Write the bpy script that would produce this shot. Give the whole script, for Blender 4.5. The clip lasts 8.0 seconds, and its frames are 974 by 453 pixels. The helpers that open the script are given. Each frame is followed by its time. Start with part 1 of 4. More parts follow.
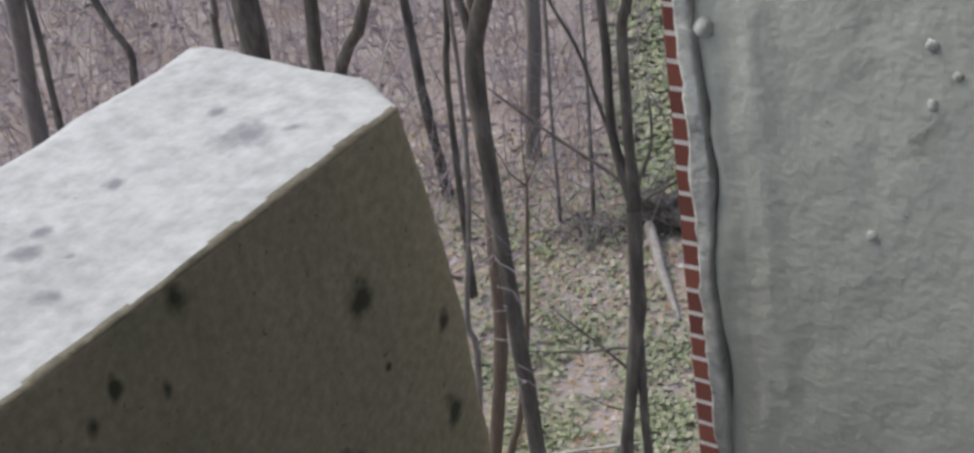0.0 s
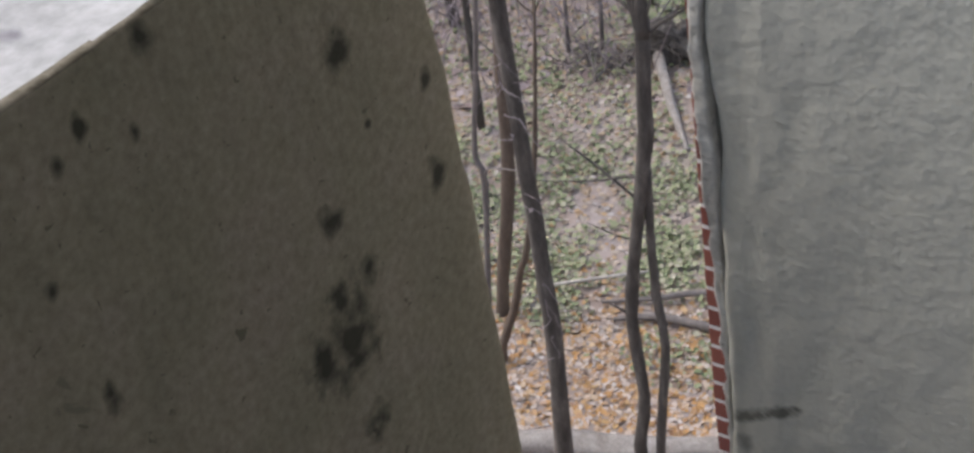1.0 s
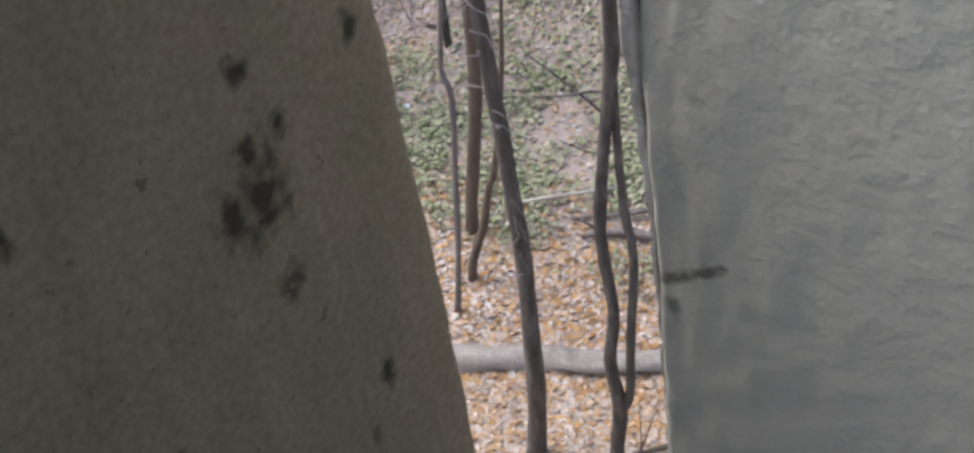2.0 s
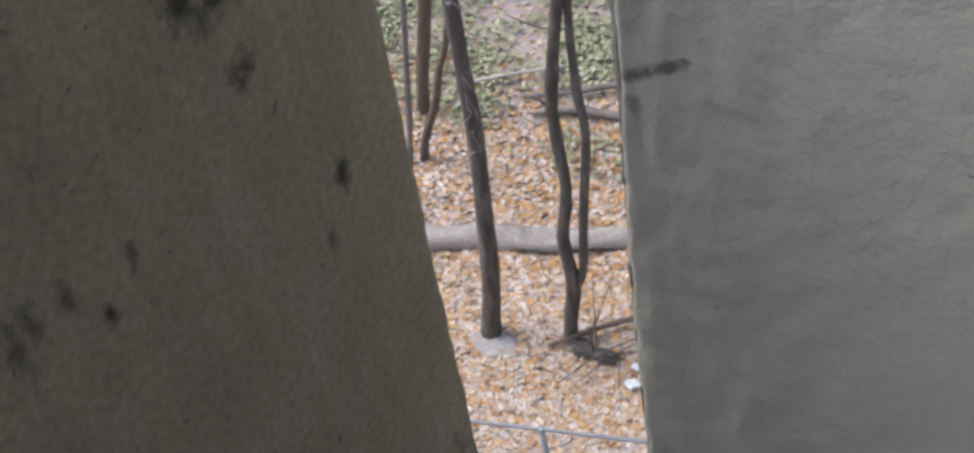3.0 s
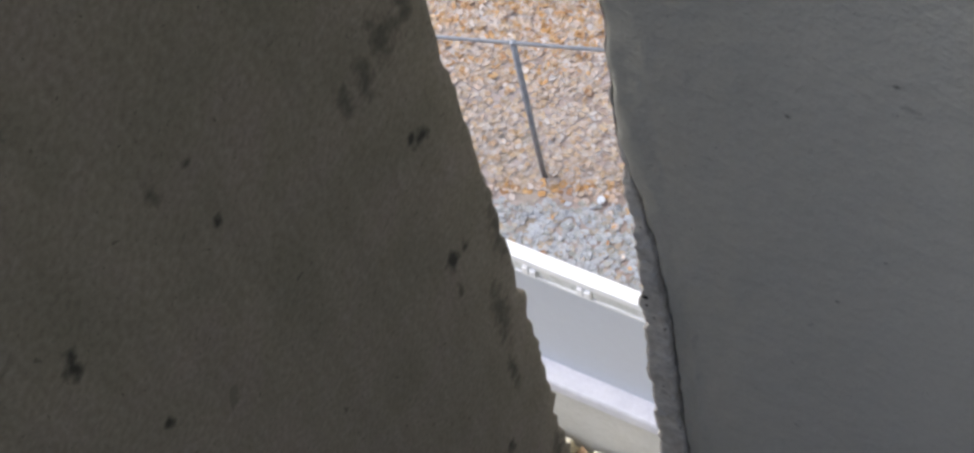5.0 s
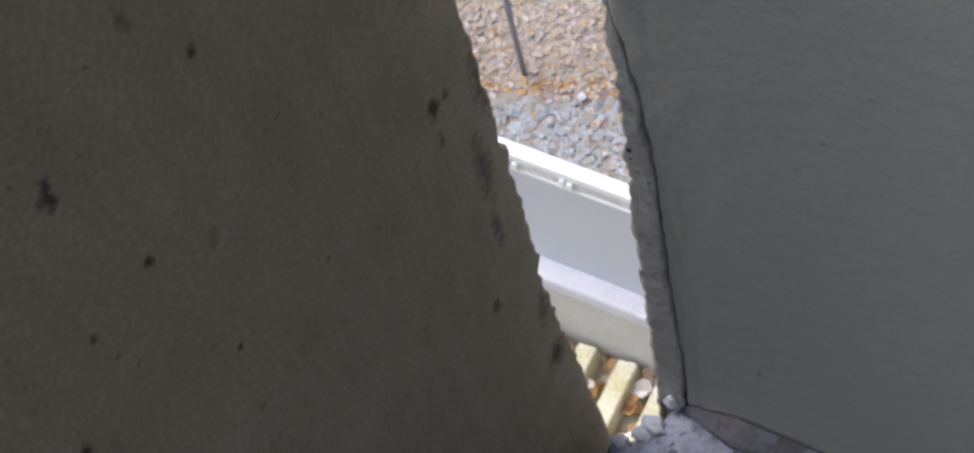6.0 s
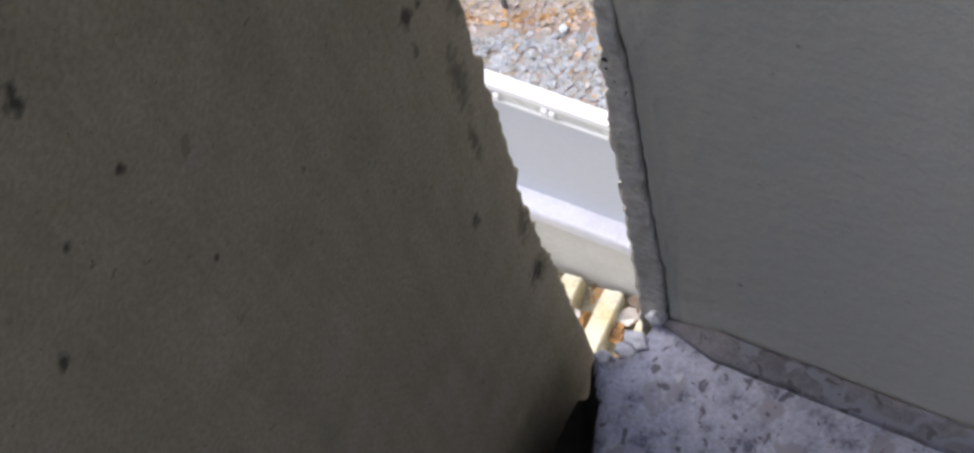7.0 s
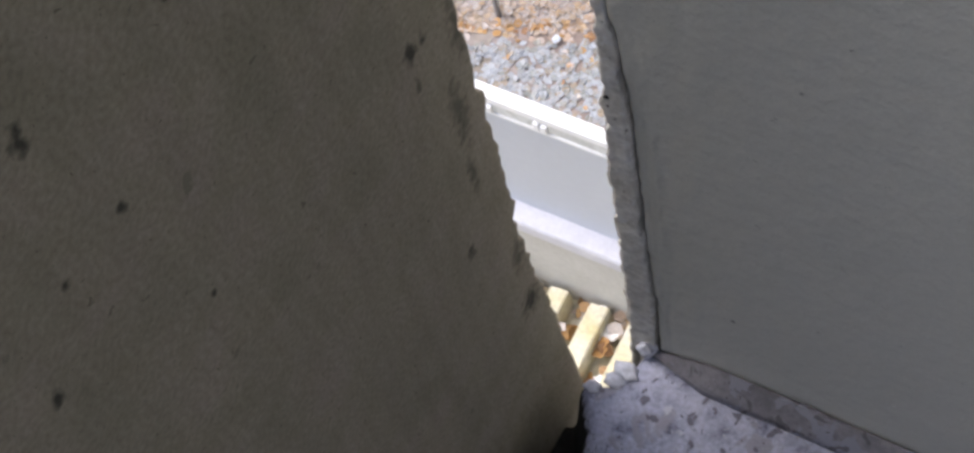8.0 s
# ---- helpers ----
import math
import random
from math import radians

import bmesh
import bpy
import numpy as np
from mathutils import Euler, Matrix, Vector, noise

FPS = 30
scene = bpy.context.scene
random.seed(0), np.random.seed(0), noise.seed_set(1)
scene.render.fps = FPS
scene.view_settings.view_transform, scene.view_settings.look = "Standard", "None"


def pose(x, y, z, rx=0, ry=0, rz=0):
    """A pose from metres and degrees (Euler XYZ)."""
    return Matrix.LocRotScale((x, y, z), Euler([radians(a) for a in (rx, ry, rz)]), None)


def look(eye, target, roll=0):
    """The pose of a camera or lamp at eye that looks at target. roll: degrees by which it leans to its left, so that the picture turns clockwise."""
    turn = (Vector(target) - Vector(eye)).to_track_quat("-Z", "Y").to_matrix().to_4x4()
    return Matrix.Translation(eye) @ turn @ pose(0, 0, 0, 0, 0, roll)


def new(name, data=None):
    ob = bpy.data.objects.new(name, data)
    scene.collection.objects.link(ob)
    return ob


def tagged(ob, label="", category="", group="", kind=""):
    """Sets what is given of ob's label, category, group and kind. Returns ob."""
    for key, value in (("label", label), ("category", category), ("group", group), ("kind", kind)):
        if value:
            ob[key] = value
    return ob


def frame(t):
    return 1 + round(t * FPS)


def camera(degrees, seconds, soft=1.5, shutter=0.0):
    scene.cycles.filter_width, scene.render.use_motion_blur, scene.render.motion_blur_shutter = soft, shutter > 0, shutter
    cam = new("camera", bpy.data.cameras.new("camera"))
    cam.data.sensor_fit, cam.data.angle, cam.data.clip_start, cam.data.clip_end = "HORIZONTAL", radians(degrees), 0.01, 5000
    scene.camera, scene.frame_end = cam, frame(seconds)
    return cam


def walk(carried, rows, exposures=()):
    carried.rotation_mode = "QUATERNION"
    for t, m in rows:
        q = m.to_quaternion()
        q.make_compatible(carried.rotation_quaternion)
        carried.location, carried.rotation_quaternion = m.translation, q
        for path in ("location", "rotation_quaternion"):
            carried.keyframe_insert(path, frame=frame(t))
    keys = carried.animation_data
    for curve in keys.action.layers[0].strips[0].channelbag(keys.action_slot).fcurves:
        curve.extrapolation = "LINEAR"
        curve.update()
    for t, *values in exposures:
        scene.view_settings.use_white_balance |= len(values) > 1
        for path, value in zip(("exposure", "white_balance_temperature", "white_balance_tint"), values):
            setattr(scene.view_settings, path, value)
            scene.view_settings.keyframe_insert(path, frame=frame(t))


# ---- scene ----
cam = camera(35.0, 8.0, 2.7)
PATH = [
    (0, (0.236, -0.268, 1.237), (-0.86, 1.066, 0.227), -10.4),
    (0.5, (0.232, -0.266, 1.223), (-0.845, 0.993, 0.103), -11.0),
    (1, (0.24, -0.268, 1.214), (-0.82, 0.944, 0.029), -11.4),
    (1.5, (0.248, -0.267, 1.208), (-0.802, 0.93, -0.003), -12.0),
    (1.7, (0.25, -0.265, 1.2), (-0.784, 0.919, -0.036), -12.0),
    (2.8, (0.255, -0.268, 1.176), (-0.673, 0.869, -0.182), -11.9),
    (3, (0.251, -0.274, 1.165), (-0.662, 0.836, -0.227), -11.9),
    (3.5, (0.249, -0.283, 1.149), (-0.624, 0.734, -0.336), -13.1),
    (4, (0.257, -0.282, 1.133), (-0.577, 0.648, -0.429), -14.1),
    (4.5, (0.263, -0.29, 1.114), (-0.512, 0.541, -0.532), -15.6),
    (4.7, (0.266, -0.292, 1.111), (-0.49, 0.511, -0.558), -16.3),
    (5.8, (0.281, -0.305, 1.097), (-0.408, 0.408, -0.639), -18.8),
    (6, (0.277, -0.311, 1.089), (-0.395, 0.375, -0.665), -19.2),
    (6.5, (0.284, -0.322, 1.084), (-0.361, 0.326, -0.695), -20.6),
    (7, (0.284, -0.319, 1.081), (-0.343, 0.307, -0.712), -21.0),
    (7.5, (0.282, -0.311, 1.085), (-0.337, 0.322, -0.709), -20.1),
    (8, (0.273, -0.308, 1.086), (-0.341, 0.332, -0.707), -18.1),
]
walk(cam, [(t, look(eye, target, roll)) for t, eye, target, roll in PATH],
     exposures=[(0, 0.46, 6500, 6), (0.5, 0.52, 6550, 9), (1, 0.60, 6600, 10), (1.5, 0.70, 6500, 11), (3.5, 0.88, 6450, 11), (4.5, 0.82, 6400, 10), (6, 0.80, 6350, 11), (6.5, 1.0, 6400, 11), (7, 1.08, 6450, 12), (8, 1.08, 6500, 12)])

# ---- light ----
world = bpy.data.worlds.new("world")
scene.world = world
world.use_nodes = True
wn = world.node_tree
sky = wn.nodes.new("ShaderNodeTexSky")
sky.sky_type = "NISHITA"
sky.sun_disc = False
sky.sun_elevation = radians(58)
sky.sun_rotation = radians(-96)
sky.dust_density = 4.0
pale = wn.nodes.new("ShaderNodeHueSaturation")
pale.inputs["Saturation"].default_value = 0.80
wn.links.new(sky.outputs[0], pale.inputs["Color"])
wn.links.new(pale.outputs[0], wn.nodes["Background"].inputs[0])
wn.nodes["Background"].inputs[1].default_value = 0.15
sun = new("sun", bpy.data.lights.new("sun", "SUN"))
sun.data.energy = 0.75
sun.data.angle = radians(42)
sun.data.color = (1.0, 0.98, 0.95)
sun.matrix_world = look((0, 0, 0), (0.53, 0.06, -0.85))


# ---- materials ----
def material(name, colors, scale=6.0, grain=60.0, rough=0.85, bump=0.3, depth=0.004, metal=0.0, stretch=(1, 1, 1), island=False, piece=False, spots=(), spot_color=(0.03, 0.03, 0.02), streak=0.0, band=(0.3, 0.7), chips=(), speck=0.2, detail=6):
    """Broad patches between the colours, fine grain over them, relief from both; spots: (x, y, z, radius, tall) of stains."""
    m = bpy.data.materials.new(name)
    m.use_nodes = True
    nt = m.node_tree
    n, l = nt.nodes, nt.links
    b = n["Principled BSDF"]
    geo = n.new("ShaderNodeNewGeometry")
    mapping = n.new("ShaderNodeMapping")
    mapping.inputs["Scale"].default_value = stretch
    l.new(geo.outputs["Position"], mapping.inputs["Vector"])
    big, fine = n.new("ShaderNodeTexNoise"), n.new("ShaderNodeTexNoise")
    for tex, s, d in ((big, scale, detail), (fine, grain, 4)):
        tex.inputs["Scale"].default_value = s
        tex.inputs["Detail"].default_value = d
        tex.inputs["Roughness"].default_value = 0.6
        l.new(mapping.outputs[0], tex.inputs["Vector"])
    ramp = n.new("ShaderNodeValToRGB")
    cr = ramp.color_ramp
    lo, hi = (0.0, 1.0) if island or piece else band
    while len(cr.elements) < len(colors):
        cr.elements.new(0.5)
    for i, c in enumerate(colors):
        cr.elements[i].position = lo + (hi - lo) * i / max(1, len(colors) - 1)
        cr.elements[i].color = (*c, 1)
    if island:
        l.new(geo.outputs["Random Per Island"], ramp.inputs[0])
    elif piece:
        info = n.new("ShaderNodeObjectInfo")
        l.new(info.outputs["Random"], ramp.inputs[0])
    else:
        l.new(big.outputs[0], ramp.inputs[0])
    mix = n.new("ShaderNodeMix")
    mix.data_type, mix.blend_type = "RGBA", "MULTIPLY"
    mix.inputs[0].default_value = 1.0
    gr = n.new("ShaderNodeMapRange")
    gr.inputs[1].default_value, gr.inputs[2].default_value, gr.inputs[3].default_value, gr.inputs[4].default_value = 0.3, 0.7, 1 - speck, 1 + speck * 0.9
    l.new(fine.outputs[0], gr.inputs[0])
    l.new(ramp.outputs[0], mix.inputs[6])
    l.new(gr.outputs[0], mix.inputs[7])
    color = mix.outputs[2]
    if streak:
        st = n.new("ShaderNodeTexNoise")
        st.inputs["Scale"].default_value = 1.0
        st.inputs["Detail"].default_value = 5
        sm = n.new("ShaderNodeMapping")
        sm.inputs["Scale"].default_value = (90, 90, 9)
        l.new(geo.outputs["Position"], sm.inputs["Vector"])
        l.new(sm.outputs[0], st.inputs["Vector"])
        sr = n.new("ShaderNodeMapRange")
        sr.inputs[1].default_value, sr.inputs[2].default_value, sr.inputs[3].default_value, sr.inputs[4].default_value = 0.35, 0.65, 1 - streak, 1 + streak
        l.new(st.outputs[0], sr.inputs[0])
        sx = n.new("ShaderNodeMix")
        sx.data_type, sx.blend_type = "RGBA", "MULTIPLY"
        sx.inputs[0].default_value = 1.0
        l.new(color, sx.inputs[6])
        l.new(sr.outputs[0], sx.inputs[7])
        color = sx.outputs[2]
    for cs, cut, col in chips:
        ct = n.new("ShaderNodeTexNoise")
        ct.inputs["Scale"].default_value = cs
        ct.inputs["Detail"].default_value = 4
        ct.inputs["Distortion"].default_value = 0.6
        l.new(geo.outputs["Position"], ct.inputs["Vector"])
        cm = n.new("ShaderNodeMapRange")
        cm.inputs[1].default_value, cm.inputs[2].default_value, cm.inputs[3].default_value, cm.inputs[4].default_value = cut, cut + 0.035, 0.0, 0.9
        l.new(ct.outputs[0], cm.inputs[0])
        cx = n.new("ShaderNodeMix")
        cx.data_type = "RGBA"
        l.new(cm.outputs[0], cx.inputs[0])
        l.new(color, cx.inputs[6])
        cx.inputs[7].default_value = (*col, 1)
        color = cx.outputs[2]
    if spots:
        ragged = n.new("ShaderNodeTexNoise")
        ragged.inputs["Scale"].default_value = 150
        ragged.inputs["Detail"].default_value = 5
        l.new(geo.outputs["Position"], ragged.inputs["Vector"])
        rg = n.new("ShaderNodeMath")
        rg.operation = "MULTIPLY_ADD"
        rg.inputs[1].default_value, rg.inputs[2].default_value = 2.6, -1.25
        l.new(ragged.outputs[0], rg.inputs[0])
        total = None
        for x, y, z, r, tall in spots:
            at = n.new("ShaderNodeMapping")
            at.inputs["Location"].default_value = (-x / r, -y / r, -z / (r * tall))
            at.inputs["Scale"].default_value = (1 / r, 1 / r, 1 / (r * tall))
            l.new(geo.outputs["Position"], at.inputs["Vector"])
            ln = n.new("ShaderNodeVectorMath")
            ln.operation = "LENGTH"
            l.new(at.outputs[0], ln.inputs[0])
            ad = n.new("ShaderNodeMath")
            l.new(ln.outputs["Value"], ad.inputs[0])
            l.new(rg.outputs[0], ad.inputs[1])
            mr = n.new("ShaderNodeMapRange")
            mr.inputs[1].default_value, mr.inputs[2].default_value, mr.inputs[3].default_value, mr.inputs[4].default_value = 0.30, 1.20, (0.60 if tall > 2.4 else 0.90), 0.0
            l.new(ad.outputs[0], mr.inputs[0])
            if total is None:
                total = mr.outputs[0]
            else:
                mx = n.new("ShaderNodeMath")
                mx.operation = "MAXIMUM"
                l.new(total, mx.inputs[0])
                l.new(mr.outputs[0], mx.inputs[1])
                total = mx.outputs[0]
        sp = n.new("ShaderNodeMix")
        sp.data_type = "RGBA"
        l.new(total, sp.inputs[0])
        l.new(color, sp.inputs[6])
        sp.inputs[7].default_value = (*spot_color, 1)
        color = sp.outputs[2]
    l.new(color, b.inputs["Base Color"])
    b.inputs["Roughness"].default_value = rough
    b.inputs["Metallic"].default_value = metal
    if bump:
        h = n.new("ShaderNodeMath")
        h.operation = "MULTIPLY_ADD"
        h.inputs[1].default_value = 0.35
        l.new(fine.outputs[0], h.inputs[0])
        l.new(big.outputs[0], h.inputs[2])
        bp = n.new("ShaderNodeBump")
        bp.inputs["Strength"].default_value = bump
        bp.inputs["Distance"].default_value = depth
        l.new(h.outputs[0], bp.inputs["Height"])
        l.new(bp.outputs[0], b.inputs["Normal"])
    return m


STAINS = [(0, y, z, r, t) for y, z, r, t in (
    (-0.035, 1.030, 0.0054, 1.6), (-0.090, 1.066, 0.0030, 1.7), (-0.112, 1.056, 0.0022, 1.7), (-0.120, 1.052, 0.0019, 1.7), (-0.010, 0.975, 0.0041, 1.3),
    (-0.099, 1.047, 0.0015, 2.0), (-0.140, 1.048, 0.0018, 1.8), (-0.031, 1.006, 0.0015, 1.0), (-0.007, 1.005, 0.0023, 1.6), (-0.128, 0.995, 0.0024, 1.8),
    (-0.052, 0.989, 0.0049, 1.3), (-0.043, 0.967, 0.0036, 1.7), (-0.056, 0.953, 0.0112, 1.3), (-0.067, 0.953, 0.0070, 1.4), (-0.055, 0.922, 0.0057, 1.0),
    (-0.132, 1.028, 0.0019, 1.4), (-0.056, 0.966, 0.0038, 1.6), (-0.030, 0.862, 0.0035, 2.2), (-0.042, 0.845, 0.0027, 3.0), (-0.122, 0.895, 0.0035, 1.5),
    (-0.142, 0.909, 0.0034, 2.6), (-0.131, 0.909, 0.0027, 2.5), (-0.109, 0.904, 0.0020, 3.0), (-0.148, 0.907, 0.0038, 2.6), (-0.015, 0.663, 0.0055, 2.5),
    (-0.024, 0.661, 0.0059, 2.5), (-0.034, 0.663, 0.0062, 2.5), (-0.047, 0.657, 0.0055, 2.5), (-0.060, 0.656, 0.0043, 2.5), (-0.029, 0.592, 0.0060, 1.0),
    (-0.035, 0.599, 0.0032, 1.0), (-0.011, 0.687, 0.0054, 4.5), (-0.132, 0.718, 0.0026, 1.2), (-0.026, 0.496, 0.0036, 1.4), (-0.036, 0.498, 0.0062, 1.2),
    (-0.038, 0.474, 0.0023, 3.5), (-0.149, 0.723, 0.0031, 2.6), (-0.134, 0.684, 0.0027, 1.5), (-0.191, 0.634, 0.0027, 1.3), (-0.042, 0.290, 0.0045, 1.9),
    (-0.224, 0.636, 0.0027, 1.2), (-0.005, 0.137, 0.0111, 1.7), (-0.001, 0.471, 0.0065, 5.0), (-0.005, 0.208, 0.0073, 3.0), (-0.016, 0.409, 0.0074, 5.0),
    (-0.183, 0.541, 0.0023, 1.2), (-0.020, 0.351, 0.0047, 5.0), (-0.204, 0.704, 0.0042, 2.0), (-0.254, 0.602, 0.0035, 1.5),
)]
M_PARAPET = material("cast_concrete", [(0.253, 0.236, 0.175), (0.295, 0.270, 0.207), (0.326, 0.288, 0.236)], 22, 340, 0.92, 0.35, 0.003, spots=STAINS, spot_color=(0.028, 0.03, 0.022), streak=0.05, chips=((70, 0.70, (0.20, 0.19, 0.145)), (240, 0.675, (0.15, 0.14, 0.105)), (520, 0.69, (0.16, 0.15, 0.12))))
M_COPING = material("painted_concrete", [(0.387, 0.401, 0.423), (0.432, 0.446, 0.468), (0.455, 0.468, 0.491)], 22, 180, 0.85, 0.25, 0.002,
                    spots=[(x, y, 1.07, r, 1) for x, y, r in ((-0.042, -0.095, 0.0048), (-0.022, -0.105, 0.0042), (-0.046, -0.086, 0.003), (-0.031, -0.091, 0.0022), (-0.030, -0.031, 0.008), (-0.048, -0.023, 0.003), (-0.020, -0.024, 0.003), (-0.046, -0.062, 0.0028))], spot_color=(0.20, 0.20, 0.235), chips=((55, 0.68, (0.42, 0.43, 0.455)), (170, 0.72, (0.30, 0.29, 0.29))))
M_WALL = material("painted_render", [(0.591, 0.589, 0.523), (0.601, 0.600, 0.534), (0.612, 0.611, 0.543)], 130, 420, 0.75, 0.28, 0.004, speck=0.05, detail=2.0, stretch=(1, 1, 1), 
                  spots=[(0.059 + 0.0020 * i, 0.04, 0.861 + 0.0012 * i, 0.0042 - 0.0001 * i, 0.60) for i in range(11)] + [(0.060, 0.04, 0.852, 0.0035, 2.5), (0.132, 0.04, 0.586, 0.0016, 1.2), (0.158, 0.04, 0.447, 0.0017, 1.2), (0.126, 0.04, 0.124, 0.0017, 1.2), (0.183, 0.04, 0.165, 0.0014, 1.2), (0.175, 0.04, 0.629, 0.0022, 0.8)], spot_color=(0.14, 0.14, 0.12), chips=((46, 0.71, (0.42, 0.42, 0.37)), (280, 0.735, (0.22, 0.22, 0.20))))
M_STRIP = material("ragged_render", [(0.46, 0.45, 0.40), (0.62, 0.61, 0.57), (0.72, 0.72, 0.69)], 60, 220, 0.9, 0.8, 0.004, chips=((95, 0.62, (0.66, 0.67, 0.66)), (150, 0.68, (0.14, 0.13, 0.11))))
M_FLOOR = material("worn_floor_paint", [(0.13, 0.14, 0.20), (0.31, 0.33, 0.44), (0.39, 0.41, 0.54), (0.43, 0.45, 0.57)], 48, 260, 0.8, 0.8, 0.003, band=(0.34, 0.60), chips=((34, 0.60, (0.30, 0.30, 0.36)), (75, 0.62, (0.13, 0.125, 0.16)), (180, 0.655, (0.10, 0.10, 0.12)), (60, 0.66, (0.50, 0.52, 0.60))))
M_FLAKE = material("pale_paint_flake", [(0.46, 0.48, 0.56), (0.56, 0.58, 0.66)], 60, 240, 0.8, 0.5, 0.002)
M_COVE = material("grey_mortar", [(0.18, 0.175, 0.20), (0.25, 0.245, 0.275), (0.31, 0.30, 0.33)], 30, 200, 0.9, 0.5, 0.003, chips=((45, 0.53, (0.30, 0.31, 0.38)), (60, 0.62, (0.13, 0.125, 0.14)), (200, 0.66, (0.10, 0.10, 0.11))))
M_ROOM = material("plain_render", [(0.264, 0.252, 0.222), (0.312, 0.300, 0.270)], 5, 80, 0.9, 0.2)
M_BRICK = material("red_brick", [(0.125, 0.040, 0.030), (0.165, 0.050, 0.036), (0.20, 0.064, 0.044), (0.145, 0.044, 0.036)], 20, 160, 0.9, 0.3, 0.003, piece=True)
M_BRICKS = material("red_brick_far", [(0.125, 0.040, 0.030), (0.165, 0.050, 0.036), (0.20, 0.064, 0.044), (0.145, 0.044, 0.036)], 20, 160, 0.9, 0.3, 0.003, island=True)
M_MORTAR = material("pale_mortar", [(0.52, 0.50, 0.48), (0.62, 0.60, 0.58)], 30, 150, 0.95, 0.3, 0.002)
M_BARK = material("dark_bark", [(0.056, 0.049, 0.045), (0.095, 0.084, 0.076), (0.168, 0.150, 0.137)], 9, 70, 0.95, 0.9, 0.012, stretch=(2, 2, 0.5))
M_BROWN = material("brown_bark", [(0.10, 0.075, 0.06), (0.16, 0.125, 0.10)], 9, 60, 0.95, 0.8, 0.01, stretch=(2, 2, 0.4))
M_GREYBARK = material("grey_bark", [(0.14, 0.125, 0.12), (0.23, 0.205, 0.195)], 8, 60, 0.95, 0.7, 0.01, stretch=(2, 2, 0.5))
M_DEADWOOD = material("bleached_wood", [(0.196, 0.170, 0.153), (0.306, 0.281, 0.264), (0.383, 0.357, 0.340)], 5, 50, 0.9, 0.7, 0.01)
M_PALEWOOD = material("pale_fallen_wood", [(0.46, 0.42, 0.38), (0.58, 0.54, 0.50)], 5, 40, 0.9, 0.5, 0.008)
M_TWIG = material("brush_twigs", [(0.187, 0.152, 0.162), (0.281, 0.239, 0.257), (0.383, 0.338, 0.365), (0.230, 0.181, 0.194)], 5, 40, 0.95, 0, island=True)
M_GROUND = material("woodland_soil", [(0.212, 0.154, 0.127), (0.306, 0.246, 0.218), (0.348, 0.300, 0.289), (0.264, 0.233, 0.175)], 1.3, 14, 0.95, 0.6, 0.03)
M_LEAF_ORANGE = material("orange_fallen_leaves", [(0.255, 0.145, 0.085), (0.425, 0.238, 0.093), (0.484, 0.281, 0.111), (0.468, 0.357, 0.281), (0.535, 0.459, 0.416), (0.357, 0.212, 0.119), (0.510, 0.340, 0.162), (0.578, 0.535, 0.518), (0.425, 0.340, 0.289)], 30, 90, 0.7, 0.2, 0.004, island=True)
M_LEAF_PALE = material("pale_fallen_leaves", [(0.328, 0.213, 0.115), (0.410, 0.328, 0.271), (0.426, 0.369, 0.336), (0.410, 0.279, 0.148), (0.476, 0.451, 0.443), (0.344, 0.279, 0.230), (0.443, 0.344, 0.238), (0.410, 0.361, 0.328)], 30, 90, 0.7, 0.2, 0.004, island=True)
M_LEAF_BLEACHED = material("bleached_fallen_leaves", [(0.255, 0.264, 0.246), (0.340, 0.357, 0.383), (0.399, 0.425, 0.468), (0.306, 0.323, 0.315), (0.340, 0.272, 0.196), (0.365, 0.383, 0.416), (0.323, 0.340, 0.365)], 30, 90, 0.75, 0.2, 0.004, island=True)
M_LEAF_BROWN = material("brown_fallen_leaves", [(0.212, 0.157, 0.148), (0.289, 0.223, 0.216), (0.357, 0.297, 0.306), (0.255, 0.198, 0.194), (0.442, 0.379, 0.396)], 30, 90, 0.85, 0.1, 0.004, island=True)
M_IVY = material("ground_ivy", [(0.16, 0.19, 0.09), (0.21, 0.25, 0.13), (0.27, 0.30, 0.17), (0.32, 0.32, 0.21), (0.38, 0.36, 0.28)], 20, 60, 0.6, 0, island=True)
M_METAL = material("galvanised_steel", [(0.26, 0.29, 0.33), (0.36, 0.39, 0.43)], 20, 120, 0.45, 0.1, 0.001, metal=0.6)
M_WIRE = material("fence_wire", [(0.40, 0.42, 0.45), (0.5, 0.52, 0.55)], 20, 120, 0.5, 0, metal=0.4)
M_WHITE = material("white_enamel", [(0.78, 0.80, 0.84), (0.84, 0.86, 0.89)], 3, 60, 0.35, 0.0, 0.001, speck=0.02)
M_LEDGE = material("weathered_white_ledge", [(0.50, 0.51, 0.58), (0.58, 0.59, 0.66), (0.63, 0.64, 0.70)], 9, 90, 0.7, 0.3, 0.002, speck=0.06)
M_PANEL = material("grey_white_panel", [(0.469, 0.508, 0.579), (0.503, 0.546, 0.617)], 1.5, 40, 0.5, 0.0, 0.001, speck=0.02)
M_TRIM = material("dull_glazing_strip", [(0.46, 0.49, 0.48), (0.64, 0.67, 0.69), (0.54, 0.57, 0.57)], 12, 60, 0.4, 0.1, 0.001)
